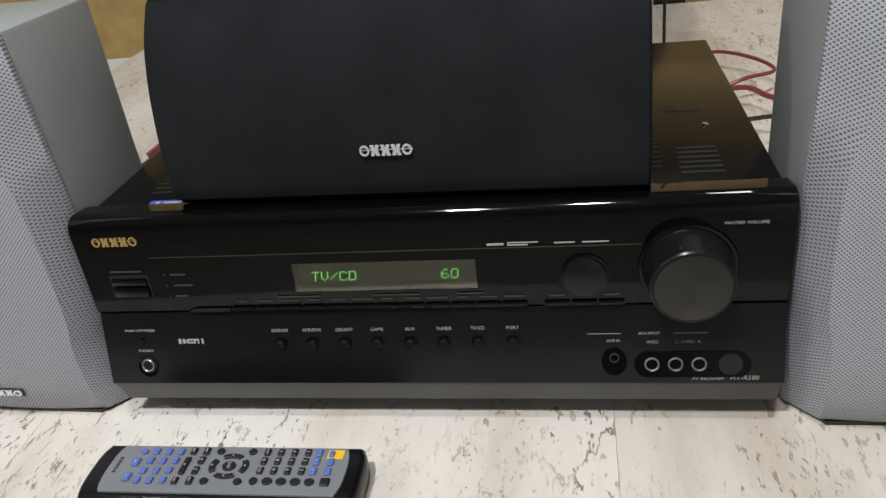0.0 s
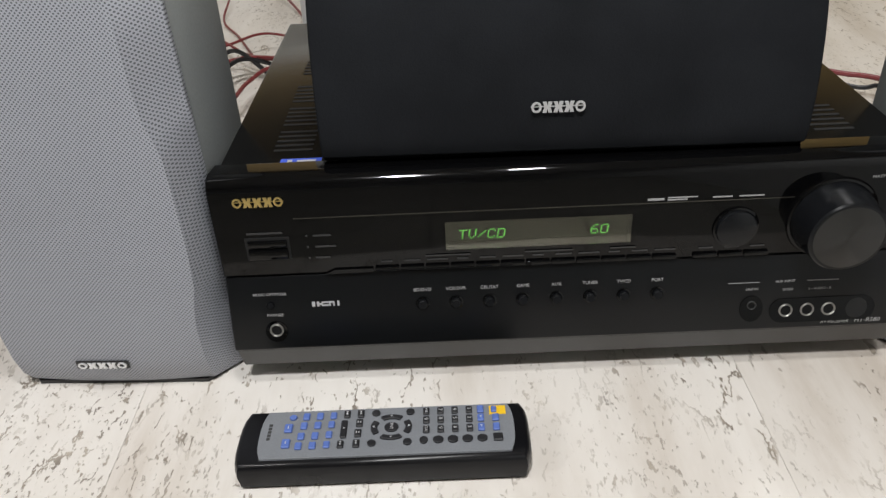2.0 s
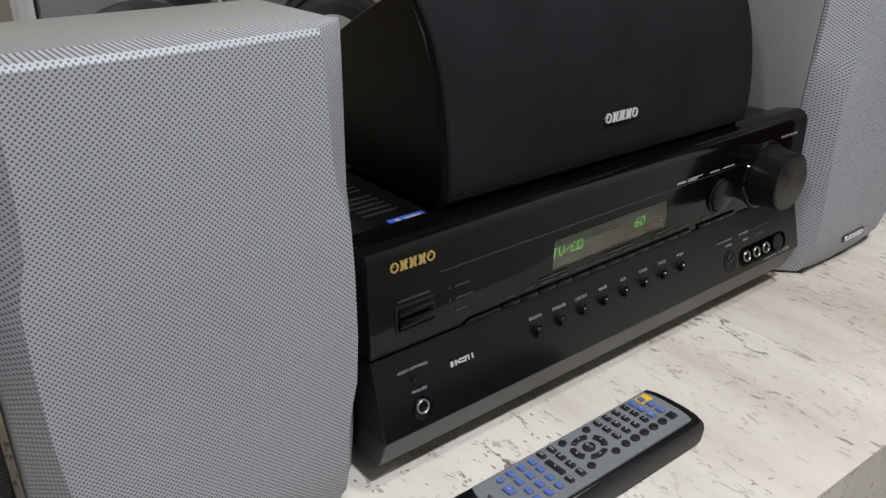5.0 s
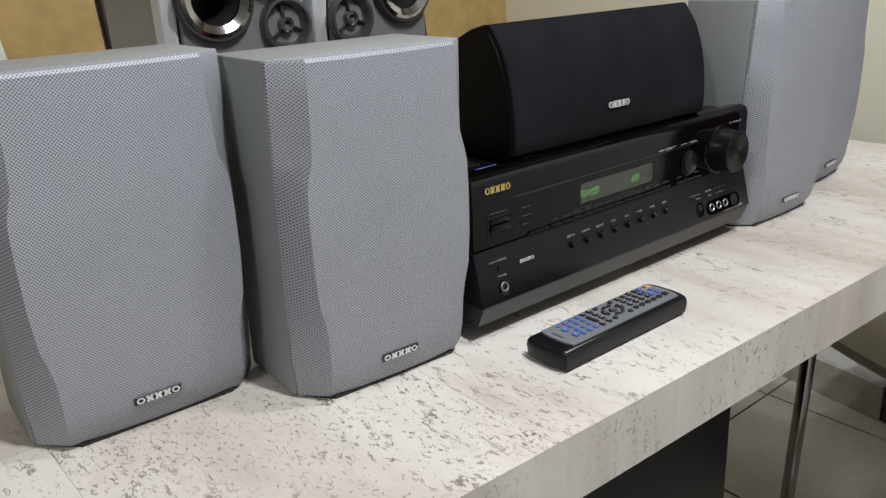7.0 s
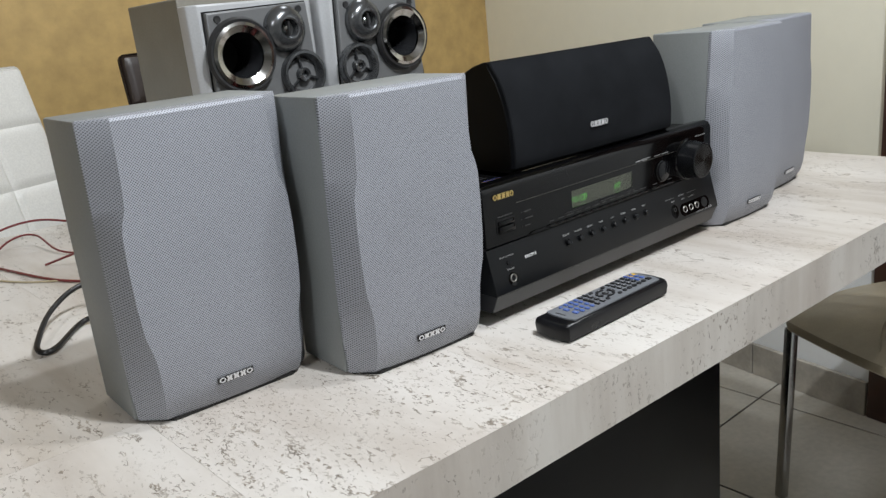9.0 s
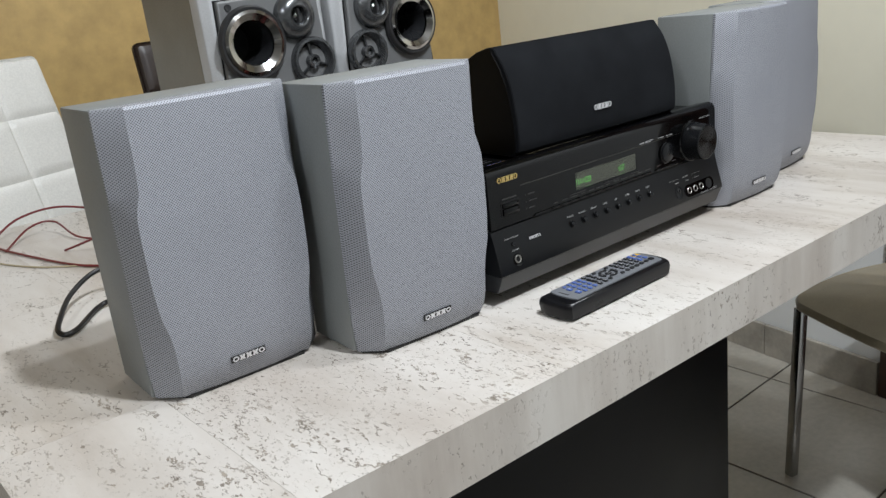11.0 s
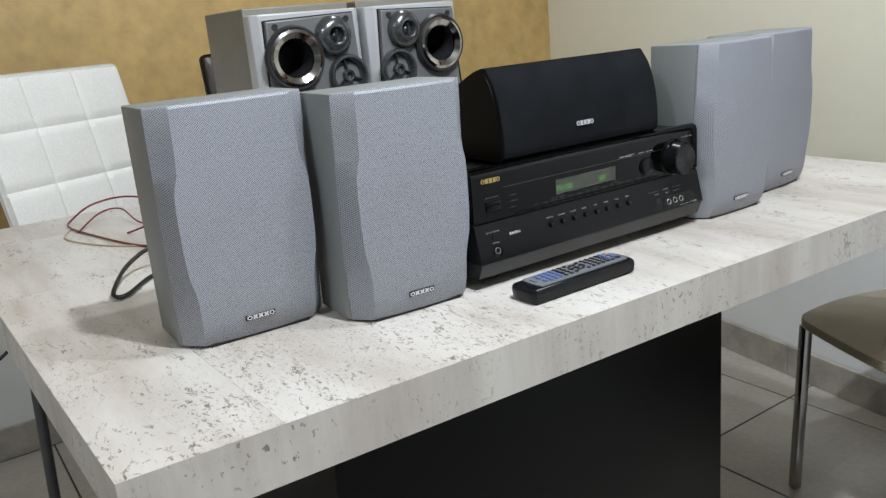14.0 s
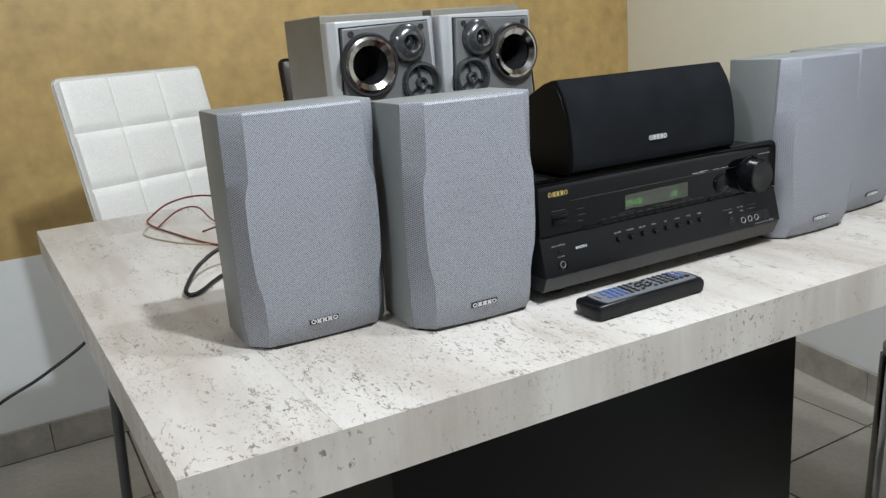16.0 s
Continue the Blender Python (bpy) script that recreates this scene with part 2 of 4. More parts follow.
M["leg_grey"] = worn(material("dark_grey_tube", rough=0.35), (0.10, 0.10, 0.105), 0.15, 20, 300, 0.03)
M["hifi_dark"] = worn(material("hifi_dark_plastic", rough=0.35), (0.03, 0.03, 0.031), 0.2, 20, 300, 0.04)


for key_name, level in (("black_cloth", 0.06), ("black_vinyl", 0.1), ("panel_black", 0.2), ("satin_black", 0.28), ("gloss_black", 0.27), ("cover_black", 0.15), ("knob_rim", 0.25), ("hifi_dark", 0.35), ("remote_body", 0.3), ("remote_face", 0.2)):
    bsdf(M[key_name]).inputs["Specular IOR Level"].default_value = level


# ---- mesh helpers ----
def part(name, bm, mat, parent=None, label="", smooth=True):
    me = bpy.data.meshes.new(name)
    bmesh.ops.recalc_face_normals(bm, faces=bm.faces)
    bm.to_mesh(me)
    bm.free()
    me.materials.append(mat)
    if smooth:
        me.polygons.foreach_set("use_smooth", [True] * len(me.polygons))
        me.set_sharp_from_angle(angle=radians(32))
    ob = new(name, me)
    if parent:
        ob.parent = parent
    if label:
        ob["label"] = label
    return ob


def thing(name, label, category, m=None, group="", kind=""):
    ob = new(name)
    ob.empty_display_size = 0.05
    if m:
        ob.matrix_basis = m
    return tagged(ob, label, category, group, kind)


def box(x0, x1, y0, y1, z0, z1, bevel=0.0, seg=2):
    bm = bmesh.new()
    bmesh.ops.create_cube(bm, size=1, matrix=Matrix.Translation(((x0 + x1) / 2, (y0 + y1) / 2, (z0 + z1) / 2)) @ Matrix.Diagonal((x1 - x0, y1 - y0, z1 - z0, 1)))
    if bevel:
        bmesh.ops.bevel(bm, geom=bm.edges[:], offset=bevel, segments=seg, profile=0.5, affect="EDGES")
    return bm


def prism(points, axis, a, b, bevel=0.0, seg=2):
    """A flat outline pushed along an axis. x: outline is (y, z); y: (x, z); z: (x, y)."""
    bm = bmesh.new()
    def at(p, d):
        return {"x": (d, p[0], p[1]), "y": (p[0], d, p[1]), "z": (p[0], p[1], d)}[axis]
    lo = [bm.verts.new(at(p, a)) for p in points]
    hi = [bm.verts.new(at(p, b)) for p in points]
    bm.faces.new(lo), bm.faces.new(hi[::-1])
    for i in range(len(points)):
        j = (i + 1) % len(points)
        bm.faces.new((lo[i], hi[i], hi[j], lo[j]))
    if bevel:
        bmesh.ops.recalc_face_normals(bm, faces=bm.faces)
        bmesh.ops.bevel(bm, geom=bm.edges[:], offset=bevel, segments=seg, profile=0.5, affect="EDGES")
    return bm


def lathe(profile, at, tilt=0.0, steps=40, closed=False):
    """A turned form about an axis that points to -y, tilted up by some degrees. profile: (radius, out) pairs."""
    bm = bmesh.new()
    m = Matrix.Translation(at) @ pose(0, 0, 0, -tilt, 0, 0)
    rings = []
    for r, out in profile:
        if r < 1e-6:
            rings.append([bm.verts.new(m @ Vector((0, -out, 0)))])
        else:
            rings.append([bm.verts.new(m @ Vector((r * math.cos(a), -out, r * math.sin(a)))) for a in (2 * math.pi * i / steps for i in range(steps))])
    pairs = list(zip(rings, rings[1:])) + ([(rings[-1], rings[0])] if closed else [])
    for p, q in pairs:
        for i in range(steps):
            j = (i + 1) % steps
            if len(p) == 1 and len(q) == 1:
                continue
            if len(p) == 1:
                bm.faces.new((p[0], q[i], q[j]))
            elif len(q) == 1:
                bm.faces.new((p[i], p[j], q[0]))
            else:
                bm.faces.new((p[i], q[i], q[j], p[j]))
    return bm


def smooth_path(points, steps=8):
    pts = [Vector(p) for p in points]
    pts = [pts[0] * 2 - pts[1]] + pts + [pts[-1] * 2 - pts[-2]]
    out = []
    for a, b, c, d in zip(pts, pts[1:], pts[2:], pts[3:]):
        for i in range(steps):
            t = i / steps
            out.append(0.5 * (2 * b + (c - a) * t + (2 * a - 5 * b + 4 * c - d) * t * t + (3 * b - a - 3 * c + d) * t ** 3))
    return out + [pts[-2]]


def tube(points, radius, sides=8, steps=8, bm=None):
    bm = bm or bmesh.new()
    path = smooth_path(points, steps) if steps else [Vector(p) for p in points]
    rings, side = [], None
    for i, p in enumerate(path):
        d = (path[min(i + 1, len(path) - 1)] - path[max(i - 1, 0)]).normalized()
        side = d.orthogonal().normalized() if side is None else (side - d * side.dot(d)).normalized()
        up = d.cross(side)
        rings.append([bm.verts.new(p + radius * (math.cos(a) * side + math.sin(a) * up)) for a in (2 * math.pi * k / sides for k in range(sides))])
    for p, q in zip(rings, rings[1:]):
        for k in range(sides):
            bm.faces.new((p[k], p[(k + 1) % sides], q[(k + 1) % sides], q[k]))
    bm.faces.new(rings[0][::-1]), bm.faces.new(rings[-1])
    return bm


def lettering(words, size, m, mat, parent, width=None, name="lettering", shear=0.0):
    """Raised print in the built-in font, centred on the pose m, pressed to a width where one is given."""
    cu = bpy.data.curves.new(name, "FONT")
    cu.body, cu.size, cu.align_x, cu.align_y, cu.extrude, cu.resolution_u, cu.shear = words, size, "CENTER", "CENTER", 0.0001, 2, shear
    tmp = new(name, cu)
    bpy.context.view_layer.update()
    me = bpy.data.meshes.new_from_object(tmp.evaluated_get(bpy.context.evaluated_depsgraph_get()))
    bpy.data.objects.remove(tmp)
    bpy.data.curves.remove(cu)
    xs = [v.co.x for v in me.vertices]
    k = width / (max(xs) - min(xs)) if width else 1.0
    me.transform(m @ Matrix.Diagonal((k, 1, 1, 1)))
    me.materials.clear()
    me.materials.append(mat)
    ob = new(name, me)
    ob.parent = parent
    return ob


def bars(places, m, mat, parent, name="print_bar"):
    """Small flat bars (x, y, width, height) in the plane of the pose m: print that cannot be read, or a mark."""
    for x, y, w, h in places:
        bm = bmesh.new()
        bmesh.ops.create_cube(bm, size=1, matrix=m @ Matrix.Translation((x, y, 0)) @ Matrix.Diagonal((w, h, 0.0003, 1)))
        part(name, bm, mat, parent, smooth=False)


def badge(width, height, m, parent, ink, plate=None, name="badge"):
    """A maker's badge as five plain shapes, two oval rings and three waisted blocks, with a plate behind where there is one."""
    bm = bmesh.new()
    if plate:
        bmesh.ops.create_cube(bm, size=1, matrix=m @ Matrix.Diagonal((width * 1.07, height * 1.4, 0.0012, 1)))
        bmesh.ops.bevel(bm, geom=bm.edges[:], offset=0.0004, segments=1, affect="EDGES")
    else:
        bmesh.ops.create_cube(bm, size=1, matrix=m @ Matrix.Diagonal((width, height * 0.1, 0.0004, 1)))
    holder = part(name, bm, plate or ink, parent, "small maker's badge of plain blocks")
    w, h = width / 5, height / 2
    for i in range(5):
        c = m @ Matrix.Translation((-width / 2 + (i + 0.5) * w, 0, 0.0005))
        if i in (0, 4):
            bm, n = bmesh.new(), 20
            loops = []
            for k, z in ((1.0, 0), (1.0, 0.0009), (0.58, 0.0009), (0.58, 0)):
                loops.append([bm.verts.new((0.47 * w * k * math.cos(2 * math.pi * a / n), h * (k if k == 1 else 0.66) * math.sin(2 * math.pi * a / n), z)) for a in range(n)])
            for p, q in zip(loops, loops[1:] + loops[:1]):
                for a in range(n):
                    bm.faces.new((p[a], p[(a + 1) % n], q[(a + 1) % n], q[a]))
        else:
            a = 0.44 * w
            bm = prism([(-a, -h), (-0.2 * a, -h), (0.0, -0.25 * h), (0.2 * a, -h), (a, -h), (0.62 * a, 0), (a, h), (0.2 * a, h), (0.0, 0.25 * h), (-0.2 * a, h), (-a, h), (-0.62 * a, 0)], "z", 0, 0.0009)
        bm.transform(c)
        part("badge_shape", bm, ink, holder, smooth=False)
    return holder


def cut_out(ob, bm, mat):
    """Cuts the form bm out of a part, both in the coordinates of their thing."""
    cutter = part("cutter", bm, mat, None)
    cutter.parent = ob.parent
    mod = ob.modifiers.new("cut", "BOOLEAN")
    mod.object, mod.solver = cutter, "EXACT"
    bpy.context.view_layer.update()
    me = bpy.data.meshes.new_from_object(ob.evaluated_get(bpy.context.evaluated_depsgraph_get()))
    ob.modifiers.clear()
    ob.data = me
    me.materials.clear()
    me.materials.append(mat)
    me.polygons.foreach_set("use_smooth", [True] * len(me.polygons))
    me.polygons.foreach_set("material_index", [0] * len(me.polygons))
    me.set_sharp_from_angle(angle=radians(20))
    bpy.data.objects.remove(cutter)


FRONT = pose(0, 0, 0, 90)          # the x, z plane seen from -y
TZ = 0.82                          # height of the stone table top

# ---- room ----
def wall_between(name, x0, y0, x1, y1, z0, z1, thick, mat, label, outward=1):
    """An upright slab whose inner face runs from one plan point to the other."""
    d = Vector((x1 - x0, y1 - y0)).normalized()
    n = Vector((-d.y, d.x)) * thick * outward
    bm = prism([(x0, y0), (x1, y1), (x1 + n.x, y1 + n.y), (x0 + n.x, y0 + n.y)], "z", z0, z1)
    return tagged(part(name, bm, mat, smooth=False), label, "wall", kind="structure")


RX = lambda y: 1.325 + 0.162 * (y - 0.28)      # inner face of the slanting right-hand wall
WX0, WY0, WY1 = -4.4, -6.2, 1.82
DADO = 0.62
DOOR0, DOOR1, DOORH = -0.78, 0.12, 2.08

floor = tagged(part("floor", box(WX0 - 0.1, 2.0, WY0 - 0.1, WY1 + 0.1, -0.12, -0.004), M["grout"], smooth=False), "beige tiled floor with dark grout joints", "floor", kind="structure")
# ceiling out of view, its white greyed to weaken the bounce light
tagged(part("ceiling", box(WX0 - 0.1, 2.0, WY0 - 0.1, WY1 + 0.1, 2.62, 2.74), M["ceiling"], smooth=False), "unseen plain ceiling, toned down to bounce less light", "ceiling", kind="structure")
wall_between("wall_north", WX0, WY1, RX(WY1), WY1, DADO, 2.62, 0.12, M["gold_wall"], "ochre sponge-painted wall above a white lower band")
wall_between("wall_north_lower", WX0, WY1 - 0.002, RX(WY1), WY1 - 0.002, -0.004, DADO, 0.12, M["white_wall"], "white painted lower band of the ochre wall")
wall_between("wall_east", RX(DOOR1), DOOR1, RX(WY1) + 0.02, WY1 + 0.12, DADO, 2.62, 0.12, M["cream_wall"], "cream painted wall above a white lower band", -1)
wall_between("wall_east_lower", RX(DOOR1) - 0.002, DOOR1, RX(WY1) + 0.018, WY1 + 0.12, -0.004, DADO, 0.12, M["white_wall"], "white painted lower band of the cream wall", -1)
wall_between("wall_east_over_door", RX(DOOR0), DOOR0, RX(DOOR1), DOOR1, DOORH, 2.62, 0.12, M["cream_wall"], "cream painted wall over the dark door", -1)
# walls out of view, placed and painted to bounce and reflect light
wall_between("wall_east_near", RX(WY0), WY0 - 0.1, RX(DOOR0), DOOR0, -0.004, 2.62, 0.12, M["white_wall"], "unseen plain white wall that bounces light into the room", -1)
wall_between("wall_west", WX0, WY0 - 0.1, WX0, WY1 + 0.12, -0.004, 2.62, 0.12, M["white_wall"], "unseen plain white wall that bounces light into the room", 1)
wall_between("wall_south", WX0, WY0, RX(WY0), WY0, -0.004, 2.62, 0.12, M["white_wall"], "unseen plain white wall that bounces light into the room", -1)


def skirting(name, x0, y0, x1, y1, inward, seam_every):
    holder = thing(name, "grey stone skirting tiles along the wall foot", "skirting", kind="structure")
    d = Vector((x1 - x0, y1 - y0))
    length = d.length
    d.normalize()
    n = Vector((-d.y, d.x)) * inward
    s = 0.0
    while s < length - 0.01:
        e = min(s + seam_every, length)
        a, b = Vector((x0, y0)) + d * (s + 0.0015), Vector((x0, y0)) + d * (e - 0.0015)
        bm = prism([a[:], b[:], (b + n * 0.014)[:], (a + n * 0.014)[:]], "z", 0.0, 0.098, 0.0015, 1)
        part("skirting_tile", bm, M["base_stone"], holder)
        s = e
    return holder


skirting("baseboard_north", WX0, WY1 - 0.002, RX(WY1), WY1 - 0.002, -1, 0.45)
skirting("baseboard_east", RX(DOOR1) - 0.002, DOOR1 + 0.07, RX(WY1) - 0.002, WY1 - 0.02, 1, 0.36)

# a dark wooden door in the slanting wall
door = thing("door_1", "closed dark red-brown wooden door", "door", pose(RX(DOOR1), DOOR1, 0, 0, 0, -math.degrees(math.atan(0.162)) - 90), kind="structure")
part("door_leaf", box(0.05, 0.84, 0.02, 0.06, 0.005, DOORH - 0.045, 0.003), M["dark_wood"], door)
part("door_jamb", box(-0.066, 0.05, -0.026, 0.1, 0, DOORH, 0.004), M["dark_wood"], door)
part("door_jamb", box(0.84, 0.89, -0.02, 0.1, 0, DOORH, 0.004), M["dark_wood"], door)
part("door_head", box(0.0505, 0.8395, -0.02, 0.1, DOORH - 0.044, DOORH, 0.004), M["dark_wood"], door)


# ---- table ----
NL, NR, FL, FR = Vector((-0.709, -0.147)), Vector((0.775, -0.186)), Vector((-0.742, 1.11)), Vector((0.80, 1.12))
THICK = 0.0595


def on_top(u, v):
    """Plan point of the table top from its share of the length and of the depth."""
    return (NL * (1 - u) + NR * u) * (1 - v) + (FL * (1 - u) + FR * u) * v


table = thing("dining_table", "large cream travertine-tiled table on a black pedestal", "table", pose(0, 0, 0))
bm = prism([on_top(0, 0) + Vector((0.013, 0.013)), on_top(1, 0) + Vector((-0.013, 0.013)), on_top(1, 1) + Vector((-0.013, -0.013)), on_top(0, 1) + Vector((0.013, -0.013))], "z", TZ - THICK, TZ - 0.0125)
part("core_board", bm, M["hifi_dark"], table, smooth=False)
part("pedestal", box(-0.40, 0.439, 0.119, 0.86, 0.0, TZ - THICK - 0.0005, 0.003), M["panel_black"], table, "black laminate pedestal panel")

LEN, DEP = 1.484, 1.262
SLAB = 0.012


def hexahedron(low_quad, high_quad):
    """A six-sided block from a lower and an upper ring of four points."""
    bm = bmesh.new()
    a, b = [bm.verts.new(p) for p in low_quad], [bm.verts.new(p) for p in high_quad]
    bm.faces.new(a[::-1]), bm.faces.new(b)
    for i in range(4):
        k = (i + 1) % 4
        bm.faces.new((a[i], a[k], b[k], b[i]))
    return bm


rows_v = [0.0, 0.262, 0.667, 1.072, DEP]
for r, (a, b) in enumerate(zip(rows_v, rows_v[1:])):
    cuts = [0.0, 0.150, 0.423, 0.828, 1.233, LEN] if r == 0 else [0.0, 0.205 + 0.2 * (r % 2), 0.61 + 0.2 * (r % 2), 1.015 + 0.2 * (r % 2), LEN]
    for c, d in zip(cuts, cuts[1:]):
        def ring(inset, z):
            """The tile's outline; its outer sides are mitred against the edge tiles."""
            g = 0.00012
            l, n = (c + (inset if c == 0 else g)) / LEN, (a + (inset if a == 0 else g)) / DEP
            e, f = (d - (inset if d == LEN else g)) / LEN, (b - (inset if b == DEP else g)) / DEP
            return [(*on_top(u, v), z) for u, v in ((l, n), (e, n), (e, f), (l, f))]
        part("stone_tile", hexahedron(ring(SLAB, TZ - SLAB), ring(0.0, TZ)), M["stone_pitted" if r == 0 and c < 0.3 else "stone_top"], table, smooth=False)


def edge_tiles(p, q, inward, cuts):
    d = (q - p)
    full = d.length
    d.normalize()
    n = Vector((-d.y, d.x)) * inward
    for c, e in zip(cuts, cuts[1:]):
        a, b = p + d * (c * full + (0.0001 if c else 0)), p + d * (e * full - (0.0001 if e < 1 else 0))
        ai, bi = a + n * SLAB + d * (SLAB if c == 0 else 0), b + n * SLAB - d * (SLAB if e == 1 else 0)
        z0 = TZ - THICK
        part("edge_tile", hexahedron([(*a, z0), (*b, z0), (*bi, z0), (*ai, z0)], [(*a, TZ - 0.0001), (*b, TZ - 0.0001), (*bi, TZ - SLAB - 0.0001), (*ai, TZ - SLAB - 0.0001)]), M["stone_edge"], table, smooth=False)


edge_tiles(NL, NR, 1, [0.0, 1.0])
edge_tiles(FL, FR, -1, [0.0, 0.27, 0.54, 0.81, 1.0])
edge_tiles(NL, FL, -1, [0.0, 0.53, 1.0])
edge_tiles(NR, FR, 1, [0.0, 0.3, 0.6, 0.9, 1.0])


# ---- grey shelf loudspeakers ----
def shelf_speaker(m, label, h=0.0857):
    """A small two-part loudspeaker: vinyl box and a sculpted mesh front, wider at its waist and leaning out to the top."""
    D, H, k_w = 0.108, 0.2735, h / 0.0857
    h0 = 0.0857
    sp = thing("shelf_speaker", label, "speaker", m, group="grey loudspeakers on the table")

    def edge(s):
        return 0.026 - 0.016 * s
    part("cabinet", prism([(edge(0) + 0.002, 0.003), (edge(1) + 0.002, H), (0.101, H), (D, 0.003)], "x", -h, h, 0.0022, 2), M["silver_vinyl"], sp, "silver-grey vinyl box")
    part("base_plate", prism([(-0.060, 0.004), (0.060, 0.004), (0.078, 0.026), (0.078, D - 0.005), (-0.078, D - 0.005), (-0.078, 0.026)], "z", 0.0, 0.0029), M["badge_black"], sp, smooth=False)
    # stations up the front: share of the height, half width of the flat, place of the flat, half width of the whole
    stations = [(0.0, 0.0645, 0.003, 0.0825), (0.04, 0.0655, -0.004, 0.0830), (0.10, 0.0658, -0.0085, 0.0845), (0.20, 0.0664, -0.0110, 0.0852), (0.25, 0.0682, -0.0120, h0), (0.315, 0.0722, -0.0130, h0),
                (0.42, 0.0740, -0.0140, h0), (0.56, 0.0742, -0.0148, h0), (0.65, 0.0735, -0.0150, h0), (0.69, 0.0712, -0.0150, h0), (0.73, 0.0675, -0.0150, h0), (0.80, 0.0662, -0.0152, h0), (0.88, 0.0655, -0.0155, h0), (0.990, 0.0650, -0.0155, h0 - 0.0004), (1.0, 0.0640, -0.0137, h0 - 0.0010)]
    bm = bmesh.new()
    rows = []
    for s, flat, face_y, wide in stations:
        flat, wide = flat * k_w, min(wide * k_w, h)
        z = 0.003 + s * (H - 0.003)
        e = edge(s) - 0.0015 * (s > 0.05)
        chain = [(-wide, edge(s) + 0.0018), (-wide, e)]
        for k in range(-4, 5):
            chain.append((flat * k / 4, face_y + 0.0035 * (k / 4) ** 2))
        chain += [(wide, e), (wide, edge(s) + 0.0018)]
        rows.append([bm.verts.new((x, y, z)) for x, y in chain])
    for p, q in zip(rows, rows[1:]):
        for i in range(len(p) - 1):
            bm.faces.new((p[i], p[i + 1], q[i + 1], q[i]))
    bm.faces.new(rows[0]), bm.faces.new(rows[-1])
    bm.faces.new([r[0] for r in rows] + [r[-1] for r in rows[::-1]])
    soft = [e for e in bm.edges if e.is_manifold and e.calc_face_angle(0) > radians(14)]
    bmesh.ops.bevel(bm, geom=soft, offset=0.0044, segments=3, profile=0.5, affect="EDGES", clamp_overlap=True)
    part("grille", bm, M["grille"], sp, "pressed silver mesh front with a wide waist")
    badge(0.0335, 0.0050, pose(-0.003, -0.0088, 0.0275, 96), sp, M["badge_silver"], M["badge_black"])
    return sp


shelf_speaker(pose(-0.4825, 0.081, TZ, 0, 0, -1.5) @ Matrix.Scale(1.02, 4), "silver-grey shelf loudspeaker at the table's bare end", 0.089)
shelf_speaker(pose(-0.3055, 0.004, TZ, 0, 0, -2.5), "silver-grey shelf loudspeaker against the receiver's power-button side")
shelf_speaker(pose(0.3065, -0.006, TZ, 0, 0, 0.0), "silver-grey shelf loudspeaker beside the volume knob")
shelf_speaker(pose(0.500, 0.038, TZ, 0, 0, 5.0), "silver-grey shelf loudspeaker set back behind another")


# ---- receiver ----
rec = thing("av_receiver", "black audio video receiver with lit green display", "receiver", pose(0, 0, TZ))
RW = 0.2175
SLANT = 14.0


def low(x, z, out=0.0):
    """A pose on the sloping lower panel."""
    y = 0.0045 - (0.087 - z) * math.tan(radians(SLANT))
    return pose(x, y - out * math.cos(radians(SLANT)), z + out * math.sin(radians(SLANT)), 90 - SLANT)


UP = 0.003


def up(x, z, out=0.0):
    return pose(x, UP - out, z, 90)


part("cover", box(-RW + 0.001, RW - 0.001, 0.032, 0.336, 0.016, 0.150, 0.002), M["cover_black"], rec, "black painted steel cover")
upper = prism([(UP, 0.0885), (UP, 0.148), (UP + 0.0015, 0.1525), (UP + 0.005, 0.1555), (UP + 0.010, 0.1565), (0.031, 0.1535), (0.031, 0.0885)], "x", -RW, RW, 0.0006, 1)
upper_panel = part("upper_panel", upper, M["gloss_black"], rec, "glossy black upper front")
cut_out(upper_panel, box(-0.0762, 0.0387, UP - 0.01, UP + 0.0115, 0.1013, 0.1217), M["gloss_black"])
ly = 0.0045 - (0.087 - 0.037) * math.tan(radians(SLANT))
lower = prism([(0.0045, 0.0868), (ly, 0.038), (ly + 0.001, 0.0362), (0.031, 0.0362), (0.031, 0.0868)], "x", -RW, RW, 0.0005, 1)
lower_panel = part("lower_panel", lower, M["satin_black"], rec, "satin black sloping lower front")
part("base_strip", prism([(ly + 0.0015, 0.036), (0.002, 0.0165), (0.031, 0.0155), (0.031, 0.036)], "x", -RW + 0.001, RW - 0.001, 0.0004, 1), M["strip_grey"], rec, "grey undercut strip")
for fx in (-0.165, 0.165):
    for fy in (0.055, 0.27):
        part("foot", lathe([(0, 0), (0.02, 0), (0.021, 0.002), (0.021, 0.0162), (0, 0.0162)], (0, 0, 0)), M["hifi_dark"], rec).matrix_basis = pose(fx, fy, 0.0, -90)
# vent slots in the cover
for x0, x1, ys in ((-0.185, -0.160, [start + 0.0072 * i for start in (0.054, 0.095, 0.138, 0.196, 0.241) for i in range(5)]),
                   (0.162, 0.187, [0.050 + 0.0075 * i for i in range(6)] + [0.156]),
                   (0.128, 0.152, [0.060 + 0.0075 * i for i in range(12)] + [0.19 + 0.0075 * i for i in range(9)])):
    for y in ys:
        part("vent_slot", box(x0, x1, y, y + 0.0028, 0.1485, 0.1503), M["slot"], rec, smooth=False)
